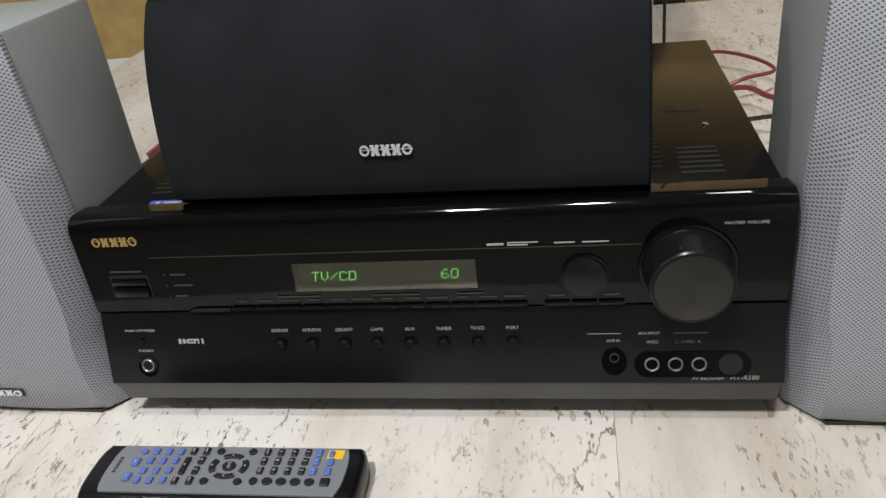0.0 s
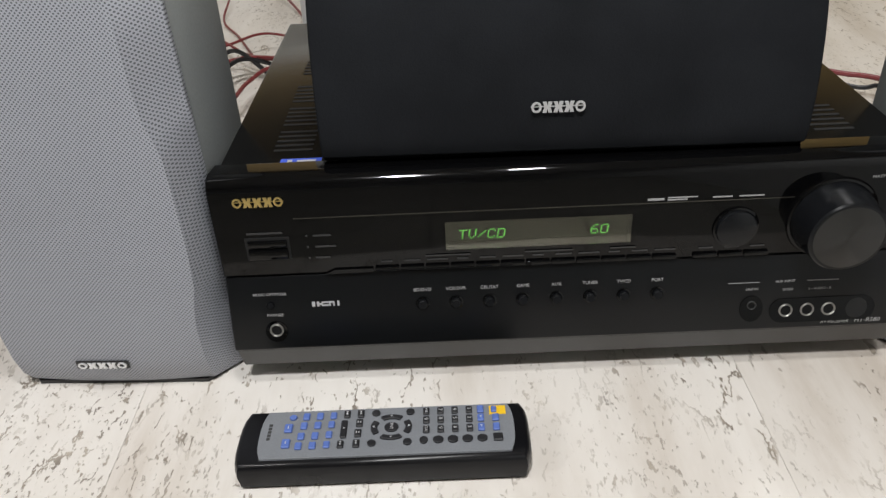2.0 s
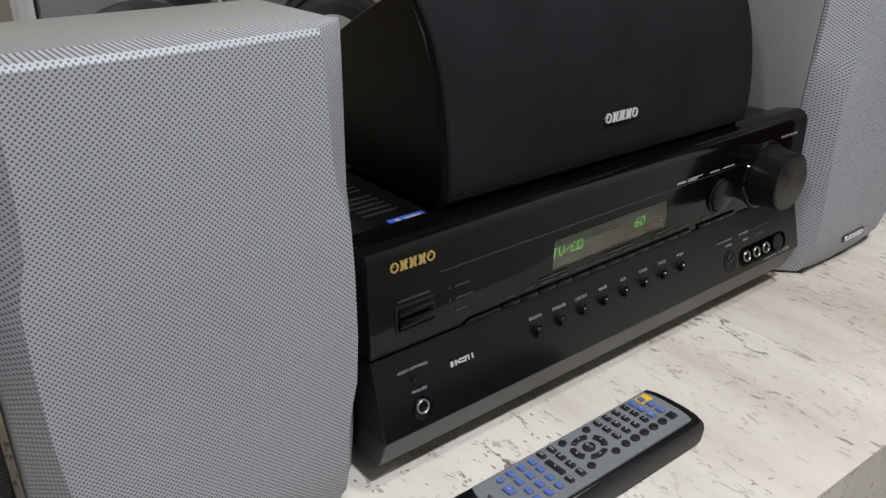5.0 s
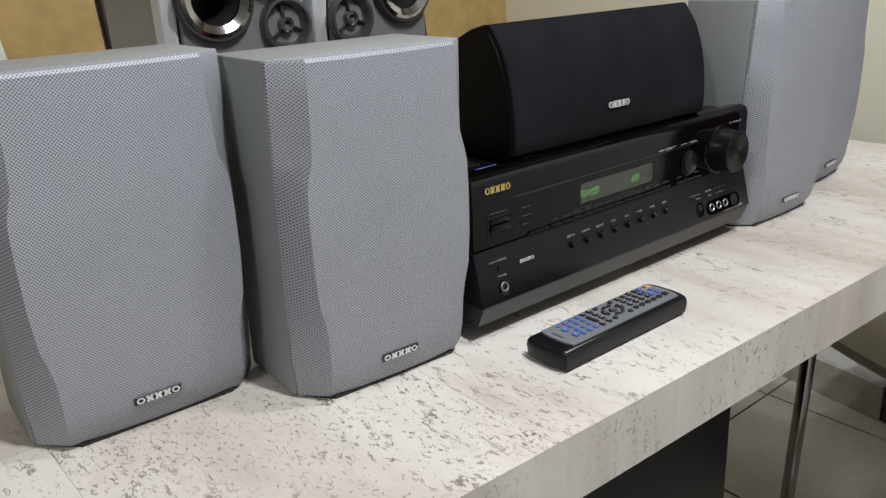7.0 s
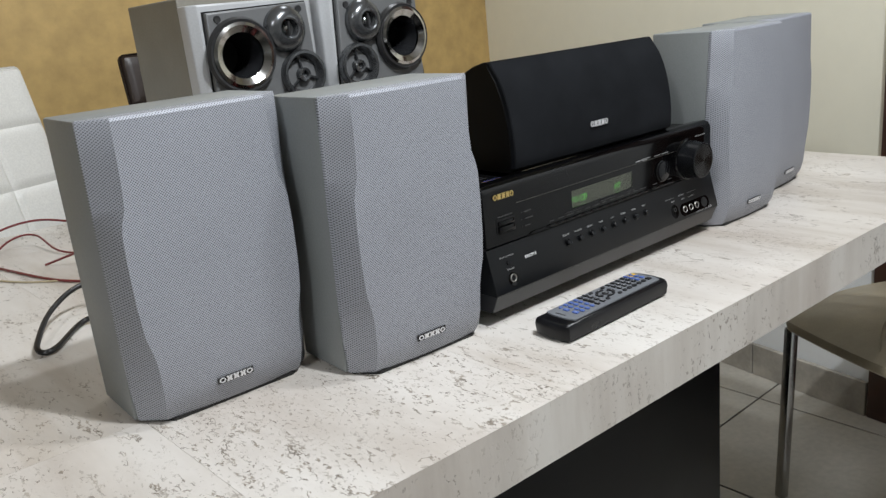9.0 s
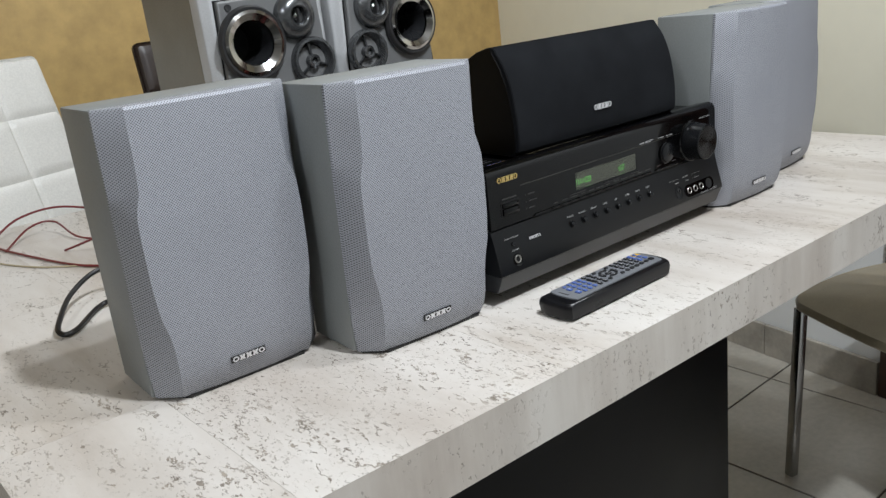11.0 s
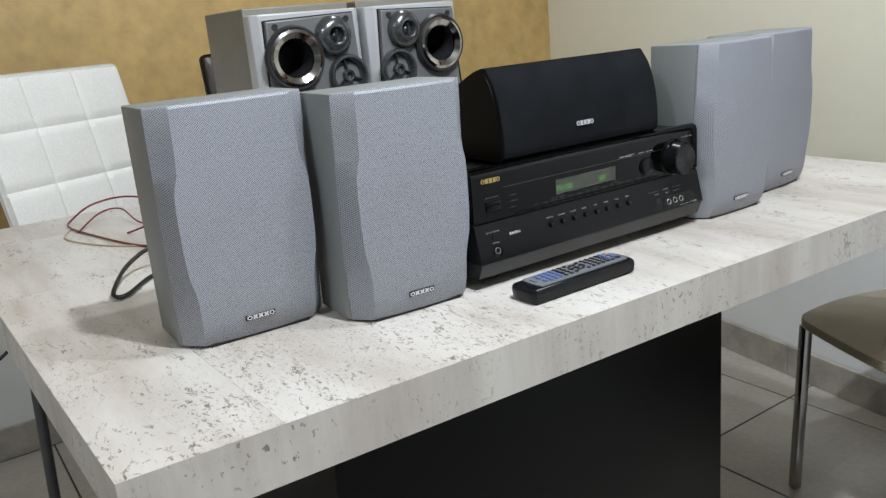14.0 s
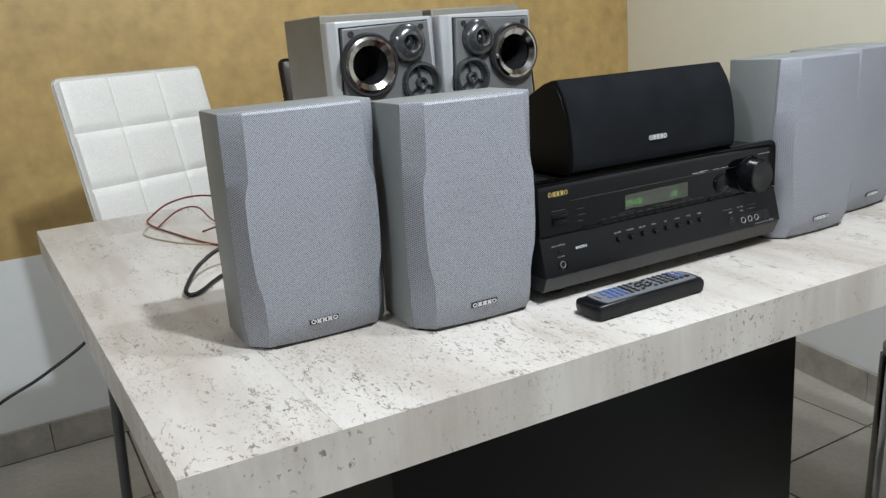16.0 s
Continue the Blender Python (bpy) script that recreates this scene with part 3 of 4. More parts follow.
for x, y in ((0.186, 0.128),):
    part("screw", lathe([(0, 0.0012), (0.002, 0.0012), (0.0025, 0)], (0, 0, 0), steps=12), M["chrome"], rec).matrix_basis = pose(x, y, 0.15, -90)
st = part("sticker", box(-0.178, -0.152, 0.0335, 0.0415, 0.1498, 0.1506), M["blue"], rec, "blue sticker with white print", smooth=False)
bars([(-0.172, 0.0375, 0.003, 0.004), (-0.1615, 0.0375, 0.012, 0.0025)], pose(0, 0, 0.1507), M["badge_silver"], st)
# groove between the panels and the bright line
part("groove", box(-RW + 0.001, RW - 0.001, 0.0075, 0.03, 0.0866, 0.0887), M["strip_grey"], rec, smooth=False)
part("bright_line", box(-0.168, 0.135, UP - 0.0005, UP + 0.001, 0.1288, 0.1293), M["bronze_line"], rec, smooth=False)
badge(0.031, 0.0062, up(-0.1875, 0.1415), rec, M["gold"], name="gilt_badge")
# display
part("display_back", box(-0.0760, 0.0385, UP + 0.0098, UP + 0.0113, 0.1015, 0.1215), M["slot"], rec, "black display back", smooth=False)
pane = part("display_pane", box(-0.0761, 0.0386, UP + 0.0002, UP + 0.0010, 0.1014, 0.1216), M["pane"], rec, "half-mirrored display pane", smooth=False)
GLYPHS = {"T": "11111 00100 00100 00100 00100 00100 00100", "V": "10001 10001 10001 10001 10001 01010 00100", "/": "00000 00001 00010 00100 01000 10000 00000",
          "C": "01110 10001 10000 10000 10000 10001 01110", "D": "11110 10001 10001 10001 10001 10001 11110", "6": "00110 01000 10000 11110 10001 10001 01110", "0": "01110 10001 10001 10001 10001 10001 01110"}


def dot_text(words, x, z, pitch, name):
    bm = bmesh.new()
    for i, ch in enumerate(words):
        for r, line in enumerate(GLYPHS[ch].split()):
            for c, on in enumerate(line):
                if on == "1":
                    bmesh.ops.create_cube(bm, size=1, matrix=Matrix.Translation((x + (6 * i + c + (3 - r) * 0.15) * pitch, UP + 0.0093, z + (3 - r) * pitch)) @ Matrix.Diagonal((pitch * 0.72, 0.0002, pitch * 0.72, 1)))
    return part(name, bm, M["green"], pane, "lit green dot-matrix characters", smooth=False)


dot_text("TV/CD", -0.0673, 0.1068, 0.00101, "display_characters")
dot_text("60", 0.0158, 0.1068, 0.00101, "display_characters")
# power button and lamps
pw = part("power_button", box(-0.1985, -0.174, UP - 0.003, UP + 0.002, 0.1015, 0.1085, 0.0008), M["gloss_black"], rec, "wide black power button")
part("power_button_recess", box(-0.2, -0.1725, UP - 0.0005, UP + 0.001, 0.1, 0.1165), M["slot"], rec, smooth=False)
part("power_button_ledge", box(-0.1985, -0.174, UP - 0.0022, UP + 0.002, 0.1098, 0.1145, 0.0008), M["gloss_black"], rec)
bars([(-0.187, 0.1195, 0.022, 0.0012)], up(0, 0, 0.0004), M["dim_print"], rec)
bars([(-0.1615, 0.1165, 0.0012, 0.0012), (-0.1615, 0.1085, 0.0012, 0.0012), (-0.1615, 0.1005, 0.0012, 0.0012), (-0.152, 0.1165, 0.011, 0.0012), (-0.1505, 0.1085, 0.013, 0.0012), (-0.153, 0.1005, 0.009, 0.0012)], up(0, 0, 0.0004), M["dim_print"], rec)
# row of slim keys on the crease
for i in range(12):
    x = -0.1215 + 0.01583 * i
    part("slim_key", box(x + 0.0004, x + 0.0154, UP - 0.0018, UP + 0.004, 0.0889, 0.0918, 0.0004), M["gloss_black"], rec)
for i in range(3):
    x = 0.078 + 0.016 * i
    part("slim_key", box(x + 0.0004, x + 0.0154, UP - 0.0018, UP + 0.004, 0.0889, 0.0918, 0.0004), M["gloss_black"], rec)
part("key_shelf", prism([(-0.152, 0.0885), (-0.147, 0.0912), (-0.1225, 0.0912), (-0.1225, 0.0885)], "y", UP - 0.0015, UP + 0.002), M["gloss_black"], rec)
bars([(-0.1135 + 0.01583 * i, 0.0955, 0.007 + 0.003 * ((i * 7) % 3), 0.0010) for i in range(12)] + [(0.086 + 0.016 * i, 0.0955, 0.009, 0.0010) for i in range(3)], up(0, 0, 0.0004), M["dim_print"], rec)
bars([(-0.075, 0.0985, 0.028, 0.0007), (-0.012, 0.0985, 0.03, 0.0007), (0.034, 0.0985, 0.016, 0.0007)], up(0, 0, 0.0008), M["dim_print"], rec)
# marks over the dials
bars([(0.0515, 0.1315, 0.010, 0.0014), (0.0675, 0.1323, 0.018, 0.0007), (0.0645, 0.1308, 0.012, 0.0009)], up(0, 0, 0.0004), M["print"], rec)
bars([(0.0915, 0.1315, 0.012, 0.0008), (0.109, 0.1315, 0.015, 0.0008)], up(0, 0, 0.0004), M["print"], rec)
lettering("MASTER VOLUME", 0.0026, up(0.191, 0.1405, 0.0003), M["print"], rec, 0.0235)
# dials
dial = part("tuning_dial", lathe([(0.0, 0.0042), (0.0112, 0.0042), (0.0122, 0.0037), (0.0125, 0.003), (0.0125, -0.002)], (0.1025, UP, 0.1095)), M["knob_rim"], rec, "flat black dial")
part("dial_ring", lathe([(0.0128, -0.001), (0.0128, 0.0016), (0.0140, 0.0012), (0.0144, -0.001)], (0.1025, UP, 0.1095)), M["gloss_black"], rec)
knob = part("volume_knob", lathe([(0.0208, 0.0248), (0.0222, 0.0246), (0.0232, 0.0236), (0.0252, 0.004), (0.0255, 0.0), (0.0255, -0.002)], (0.1605, UP, 0.1135), steps=64), M["knob_rim"], rec, "large black volume knob")
part("knob_face", lathe([(0.0, 0.0247), (0.007, 0.0247), (0.014, 0.0247), (0.0208, 0.0247)], (0, 0, 0), steps=64), M["brushed"], knob, "spun grey metal knob face").location = (0.1605, UP, 0.1135)
part("knob_ring", lathe([(0.0258, -0.001), (0.0258, 0.0022), (0.0272, 0.0018), (0.0284, -0.001)], (0.1605, UP, 0.1135), steps=64), M["gloss_black"], rec)
# input keys with their names
for i, words in enumerate(("BD/DVD", "VCR/DVR", "CBL/SAT", "GAME", "AUX", "TUNER", "TV/CD", "PORT")):
    x = -0.0925 + 0.02148 * i
    b = low(x, 0.0645)
    part("input_key", lathe([(0, 0.0042), (0.0024, 0.0042), (0.0031, 0.0034), (0.0033, 0.0), (0.0033, -0.002)], b.translation, SLANT, 20), M["knob_rim"], lower_panel)
    part("input_key_ring", lathe([(0.0035, -0.001), (0.0036, 0.0006), (0.0046, 0.0003), (0.005, -0.001)], b.translation, SLANT, 20), M["gloss_black"], lower_panel)
    lettering(words, 0.0031, low(x, 0.0735, 0.0002), M["print"], lower_panel)
lettering("MUSIC OPTIMIZER", 0.0025, low(-0.1905, 0.0745, 0.0002), M["print"], lower_panel, 0.0215)
part("optimizer_key", lathe([(0, 0.0022), (0.0019, 0.0022), (0.0024, 0.0015), (0.0024, -0.002)], low(-0.1905, 0.0675).translation, SLANT, 16), M["knob_rim"], lower_panel)
lettering("PHONES", 0.0026, low(-0.1885, 0.0605, 0.0002), M["print"], lower_panel, 0.0105)
bars([(-0.0075, 0, 0.002, 0.0034), (-0.0035, 0, 0.004, 0.0012), (-0.0045, 0, 0.0014, 0.0034), (0.000, 0.001, 0.0045, 0.001), (0.000, -0.001, 0.0045, 0.001), (0.0042, 0.001, 0.0035, 0.0012), (0.0030, -0.0004, 0.001, 0.0026), (0.0056, -0.0004, 0.001, 0.0026), (0.0085, 0, 0.0013, 0.0034)], low(-0.1555, 0.067, 0.0002), M["badge_silver"], lower_panel, "interface_mark")


def jack(x, z, r, parent, ring):
    c = low(x, z).translation
    j = part("jack", lathe([(r * 0.74, -0.004), (r * 0.76, 0.0012), (r * 0.88, 0.0018), (r, 0.0012), (r * 1.02, -0.002)], c, SLANT, 28), ring, parent)
    part("jack_hole", lathe([(0, -0.0035), (r * 0.75, -0.0035)], c, SLANT, 20), M["slot"], j)
    return j


part("phones_recess", lathe([(0.0046, 0.0002), (0.0072, 0.0008), (0.0076, -0.001)], low(-0.1885, 0.0495).translation, SLANT, 28), M["gloss_black"], lower_panel)
jack(-0.1885, 0.0505, 0.0045, lower_panel, M["white_rubber"])
# input recess plates on the volume side
pl = []
for a in range(24):
    t = 2 * math.pi * a / 24
    pl.append(((0.0255 if math.cos(t) > 0 else -0.0255) + 0.0085 * math.cos(t), 0.0085 * math.sin(t)))
bm = prism(pl, "z", 0.0, 0.0006)
bm.transform(low(0.1645, 0.0495))
part("socket_plate", bm, M["gloss_black"], lower_panel)
bm = prism([(0.0075 * math.cos(2 * math.pi * a / 24), 0.009 * math.sin(2 * math.pi * a / 24)) for a in range(24)], "z", 0.0, 0.0006)
bm.transform(low(0.1188, 0.0515))
part("socket_plate", bm, M["gloss_black"], lower_panel)
jack(0.1188, 0.054, 0.0030, lower_panel, M["dim_print"])
for x in (0.1410, 0.1548, 0.1685):
    jack(x, 0.0497, 0.0045, lower_panel, M["white_rubber"])
part("usb_socket", lathe([(0.0, 0.0010), (0.0068, 0.0010), (0.0072, 0.0)], low(0.1865, 0.0495).translation, SLANT, 24), M["slot"], lower_panel)
lettering("LINE IN", 0.0024, low(0.1185, 0.0645, 0.0002), M["print"], lower_panel)
lettering("AUX INPUT", 0.0024, low(0.1395, 0.069, 0.0002), M["print"], lower_panel)
lettering("VIDEO", 0.0024, low(0.1415, 0.0635, 0.0002), M["print"], lower_panel)
lettering("L - AUDIO - R", 0.0024, low(0.162, 0.0635, 0.0002), M["print"], lower_panel)
bars([(-0.0255, 0, 0.02, 0.0003), (0.025, 0, 0.02, 0.0003)], low(0.1385, 0.069, 0.0002), M["print"], lower_panel)
lettering("AV RECEIVER", 0.0030, low(0.1735, 0.0405, 0.0002), M["print"], lower_panel, 0.0185, shear=0.2)
lettering("HT-R580", 0.0040, low(0.1945, 0.0408, 0.0002), M["print"], lower_panel, 0.0165, shear=0.2)


# ---- centre loudspeaker ----
cen = thing("centre_speaker", "wide black centre loudspeaker resting on the receiver", "speaker", pose(-0.0045, 0.0, TZ + 0.150, 0, 0, -1.2))
hw = 0.145
outline = [(0.0172, 0.0095), (0.0152, 0.020), (0.0152, 0.040), (0.0172, 0.060), (0.0220, 0.083), (0.0305, 0.105), (0.0420, 0.1215), (0.0450, 0.1255)]
body = [(0.024, 0.0045)] + [(y + 0.006, z - 0.001) for y, z in outline[1:-1]] + [(0.0475, 0.1262), (0.054, 0.1262), (0.073, 0.1215), (0.104, 0.108), (0.142, 0.089), (0.145, 0.084), (0.145, 0.0045)]
part("cabinet", prism(body, "x", -hw, hw, 0.001, 1), M["black_vinyl"], cen, "black vinyl cabinet")
front = [(p.y, p.z) for p in smooth_path([(0, y, z) for y, z in outline], 4)]
bm = prism(front + [(y + 0.009, z - 0.0005) for y, z in front[::-1]], "x", -hw + 0.0008, hw - 0.0008, 0.0012, 1)
part("grille", bm, M["black_cloth"], cen, "curved black cloth grille")
badge(0.0315, 0.0066, pose(-0.0035, 0.0140, 0.0395, 92), cen, M["badge_silver"])
for x in (-0.12, 0.125):
    for y in (0.05, 0.125):
        part("foot", box(x - 0.010, x + 0.010, y - 0.010, y + 0.010, 0.0, 0.0048, 0.001), M["hifi_dark"], cen)


# ---- remote control ----
rem = thing("remote_control", "black remote control with grey plate and blue keys", "remote", pose(-0.1185, -0.0705, TZ, 0, 0, 0.0))
RL, RWD, RH = 0.0885, 0.0235, 0.021
outl = []
for sx in (1, -1):
    for k in range(9):
        v = RWD * (k / 4 - 1) * (-1 if sx < 0 else 1)
        outl.append((sx * (RL - 0.0035 * (abs(v) / RWD) ** 4), v))
bm = bmesh.new()
rings = []
for z, s in ((0.0, -0.004), (0.003, -0.001), (0.012, 0.0), (0.017, -0.0006), (0.0195, -0.002), (0.0205, -0.0038)):
    rings.append([bm.verts.new((x + s * math.copysign(1, x), y + s * math.copysign(1, y) * min(1, abs(y) / 0.012), z + (0.0012 * (1 - (x / RL) ** 2) if z > 0.015 else 0))) for x, y in outl])
for p, q in zip(rings, rings[1:]):
    for i in range(len(p)):
        bm.faces.new((p[i], p[(i + 1) % len(p)], q[(i + 1) % len(p)], q[i]))
bm.faces.new(rings[0][::-1]), bm.faces.new(rings[-1])
part("shell", bm, M["remote_body"], rem, "glossy black shell")
plate = []
for sx in (1, -1):
    for k in range(9):
        v = 0.0192 * (k / 4 - 1) * (-1 if sx < 0 else 1)
        plate.append((sx * (0.0766 - 0.0030 * (abs(v) / 0.0192) ** 3) + 0.0023, v))
face = part("key_plate", prism(plate, "z", 0.0195, 0.0222, 0.0003, 1), M["remote_face"], rem, "silver-grey key plate")


def key(x, y, w, h, mat, round_key=False, turn=0.0):
    x, w, h = 1.113 * x + 0.0096, w * 1.14, h * 1.2
    if round_key:
        bm = prism([(w / 2 * math.cos(2 * math.pi * a / 16), h / 2 * math.sin(2 * math.pi * a / 16)) for a in range(16)], "z", 0.0, 0.0016, 0.0003, 1)
    else:
        bm = box(-w / 2, w / 2, -h / 2, h / 2, 0, 0.0018, 0.0006, 1)
    ob = part("key", bm, mat, face)
    ob.matrix_basis = pose(x, y, 0.0221, 0, 0, turn)
    return ob


KB, KU = M["key_black"], M["key_blue"]
part("yellow_patch", box(0.0645, 0.0745, 0.0098, 0.0170, 0.0221, 0.0225), M["key_yellow"], face, "yellow patch round the power key", smooth=False)
# columns of keys along the length
key(-0.0585, 0.0130, 0.0042, 0.0034, KU, True)
for y, h in ((0.0040, 0.0058), (-0.0085, 0.0058)):
    k = key(-0.0600, y, 0.0044, h, KU)
    bars([(0, 0, 0.0006, 0.002)], pose(0, 0, 0.0019), M["badge_silver"], k, "key_mark")
for i, x in enumerate((-0.0512, -0.0437)):
    for y in (0.0133, 0.0056, -0.0030, -0.0108):
        key(x - (0.0133 - y) * 0.08, y, 0.0036, 0.0046, KU)
for y in (0.0133, 0.0058, -0.0025, -0.0105):
    key(-0.0362 - (0.0133 - y) * 0.08, y, 0.0034, 0.0044, KU)
WHITE = M["badge_silver"]


def symbol(k, shape, size=0.0014):
    """A small white mark on a key: a wedge that points down the remote's width, a pair of wedges, or two bars."""
    for i, dy in enumerate((0.0,) if shape == "wedge" else (-0.0008, 0.0008)):
        if shape == "bars":
            bars([(dy, 0, 0.0006, size)], pose(0, 0, 0.0019), WHITE, k, "key_mark")
        else:
            part("key_mark", prism([(-size / 2, dy + size / 2), (size / 2, dy + size / 2), (0, dy - size / 2)], "z", 0.0018, 0.0020), WHITE, k, smooth=False)


for y, h in ((0.0140, 0.0050), (0.0015, 0.0120), (-0.0108, 0.0048)):
    symbol(key(-0.0288 - (0.0133 - y) * 0.08, y, 0.0034, h, KB), "wedge" if h > 0.01 else "pair")
for y in (0.0140, 0.0062, -0.0022, -0.0106):
    symbol(key(-0.0212 - (0.0133 - y) * 0.05, y, 0.0036, 0.0052, KB), "bars" if abs(y) < 0.01 else "pair")
for x, y in ((-0.0128, 0.0142), (0.0060, 0.0142), (-0.0142, -0.0106), (0.0048, -0.0106)):
    key(x, y, 0.0046, 0.0042, KB, True)
lettering("ENT", 0.0028, pose(0, 0, 0.0018, 0, 0, -90), WHITE, key(-0.0040, 0.0018, 0.0075, 0.0062, KB, True))
for turn in (0, 90, 180, 270):
    arc = []
    for k in range(7):
        a = radians(turn - 33 + 11 * k)
        arc.append((0.0125 * math.cos(a), 0.0102 * math.sin(a)))
    for k in range(7):
        a = radians(turn + 33 - 11 * k)
        arc.append((0.0086 * math.cos(a), 0.0070 * math.sin(a)))
    ob = part("arrow_key", prism(arc, "z", 0.0, 0.0017, 0.0003, 1), KB, face)
    ob.matrix_basis = pose(0.0051, 0.0018, 0.0221)
    a = radians(turn)
    tip, side = Vector((0.0115 * math.cos(a), 0.0094 * math.sin(a))), Vector((-math.sin(a), math.cos(a))) * 0.0008
    foot = tip * 0.88
    part("key_mark", prism([tip[:], (foot + side)[:], (foot - side)[:]], "z", 0.0016, 0.0019), WHITE, ob, smooth=False)
for x, words in ((0.0148, ("+10", "0", "CLR")), (0.0226, ("7", "8", "9")), (0.0304, ("4", "5", "6")), (0.0382, ("1", "2", "3"))):
    for y, word in zip((0.0140, 0.0065, -0.0013), words):
        k = key(x, y, 0.0034, 0.0048, KB)
        lettering(word, 0.0034 if len(word) == 1 else 0.0024, pose(0, 0, 0.0019, 0, 0, -90), WHITE, k)
for x, w in ((0.0135, 0.0044), (0.0212, 0.0056), (0.0290, 0.0056), (0.0368, 0.0056), (0.0446, 0.0054)):
    key(x, -0.0098, w, 0.0046, KB, True)
for y in (0.0140, 0.0068, -0.0010):
    k = key(0.0445, y, 0.0036, 0.0050, KU)
    if y < 0.01:
        symbol(k, "wedge")
for y in (0.0066, -0.0012):
    key(0.0525, y, 0.0036, 0.0048, KU)
key(0.0530, -0.0095, 0.0050, 0.0050, KB)
key(0.0518, 0.0134, 0.0030, 0.0042, KU)
bars([(-0.0685, -0.0035 + 0.0028 * i, 0.0022, 0.0020) for i in range(5)], pose(0, 0, 0.0223), M["dim_print"], face, "plate_mark")

# ---- large silver hi-fi loudspeakers behind ----
def hifi_speaker(m, side, label):
    """A tall party loudspeaker with a raised grey baffle, a chromed port and two small drivers. side: 1 has the port towards -x."""
    W, D, H = 0.211, 0.25, 0.378
    h = W / 2
    sp = thing("hifi_speaker", label, "speaker", m, group="tall silver loudspeakers")
    cab = part("cabinet", box(-h + 0.002, h - 0.002, 0.045, D, 0.0, H + 0.013, 0.003), M["hifi_side"], sp, "grey wood-print cabinet")
    # silver front with bevelled shoulders
    frm = part("front_frame", prism([(-h, 0.0445), (-h, 0.014), (-h + 0.012, 0.0), (h - 0.012, 0.0), (h, 0.014), (h, 0.0445)], "z", 0.0, H, 0.003, 2), M["hifi_silver"], sp, "silver plastic front")
    taper = [(-0.086, H - 0.013), (0.084, H - 0.008), (0.100, 0.03), (-0.094, 0.03)] if side > 0 else [(-0.084, H - 0.008), (0.086, H - 0.013), (0.094, 0.03), (-0.100, 0.03)]
    gro = part("baffle_groove", prism([(x * 1.03, H / 2 + (z - H / 2) * 1.012) for x, z in taper], "y", -0.001, 0.001), M["slot"], sp, smooth=False)
    baf = part("baffle", prism(taper, "y", -0.010, 0.002, 0.003, 2), M["hifi_baffle"], sp, "dark grey raised baffle")

    def at(x, z):
        return (x * side, -0.010, z)
    px, pz = -0.0415, H - 0.078
    for ob, paint in ((cab, "hifi_side"), (frm, "hifi_silver"), (baf, "hifi_baffle"), (gro, "slot")):
        cut_out(ob, lathe([(0, 0.03), (0.040, 0.03), (0.040, -0.075), (0, -0.075)], at(px, pz), 0, 48), M[paint])
    part("port_surround", lathe([(0.054, -0.002), (0.0565, 0.006), (0.053, 0.013), (0.048, 0.012)], at(px, pz), 0, 48), M["hifi_dark"], sp)
    part("port_ring", lathe([(0.033, 0.000), (0.034, 0.010), (0.044, 0.016), (0.0488, 0.014), (0.0495, 0.008)], at(px, pz), 0, 48), M["chrome"], sp, "bright chrome port ring")
    part("port_throat", lathe([(0.0335, 0.006), (0.031, -0.02), (0.029, -0.07), (0.0, -0.07)], at(px, pz), 0, 48), M["horn_dark"], sp)
    tx, tz = 0.038, H - 0.046
    tw = part("tweeter", lathe([(0.0355, -0.001), (0.0355, 0.004), (0.0335, 0.010), (0.0285, 0.0165), (0.0215, 0.0205), (0.0165, 0.0212), (0.0145, 0.0195), (0.0120, 0.009), (0.0, 0.006)], at(tx, tz), 0, 40), M["gunmetal"], sp, "bulging gunmetal tweeter housing")
    part("tweeter_dome", lathe([(0.0075, 0.006), (0.0065, 0.011), (0.004, 0.0135), (0.0, 0.0145)], at(tx, tz), 0, 24), M["chrome"], tw)
    bm = box(-0.0016, 0.0016, -0.029, -0.018, -0.011, 0.011, 0.0006, 1)
    bm.transform(Matrix.Translation((tx * side, 0, tz)))
    part("tweeter_plug", bm, M["hifi_dark"], tw)
    mx, mz = 0.059, H - 0.118
    md = part("midrange", lathe([(0.038, -0.001), (0.0385, 0.009), (0.0365, 0.0135), (0.0325, 0.0135), (0.0300, 0.008), (0.0270, 0.001), (0.018, -0.003), (0.0, -0.004)], at(mx, mz), 0, 40), M["gunmetal"], sp, "small driver with a three-armed guard")
    part("driver_plug", lathe([(0.0110, -0.003), (0.0105, 0.010), (0.0085, 0.0125), (0.0055, 0.0115), (0.0045, 0.007), (0.0, 0.006)], at(mx, mz), 0, 24), M["gunmetal"], md)
    for a in (20, 140, 260):
        bm = box(0.009, 0.032, -0.006, -0.002, -0.0018, 0.0018, 0.0006, 1)
        bm.transform(Matrix.Translation(at(mx, mz)) @ pose(0, 0, 0, 0, a, 0))
        part("guard_arm", bm, M["horn_dark"], md)
    wx = 0.0
    wf = part("woofer", lathe([(0.0935, -0.001), (0.092, 0.008), (0.086, 0.010), (0.080, 0.004), (0.070, 0.0075), (0.060, 0.004), (0.056, 0.002)], (wx, -0.010, 0.132), 0, 56), M["badge_black"], sp, "black woofer surround")
    part("woofer_cone", lathe([(0.0565, 0.002), (0.054, 0.0025), (0.044, 0.0012), (0.034, 0.0004), (0.026, 0.0002)], (wx, -0.010, 0.132), 0, 56), M["dome"], wf, "shiny silver woofer cone")
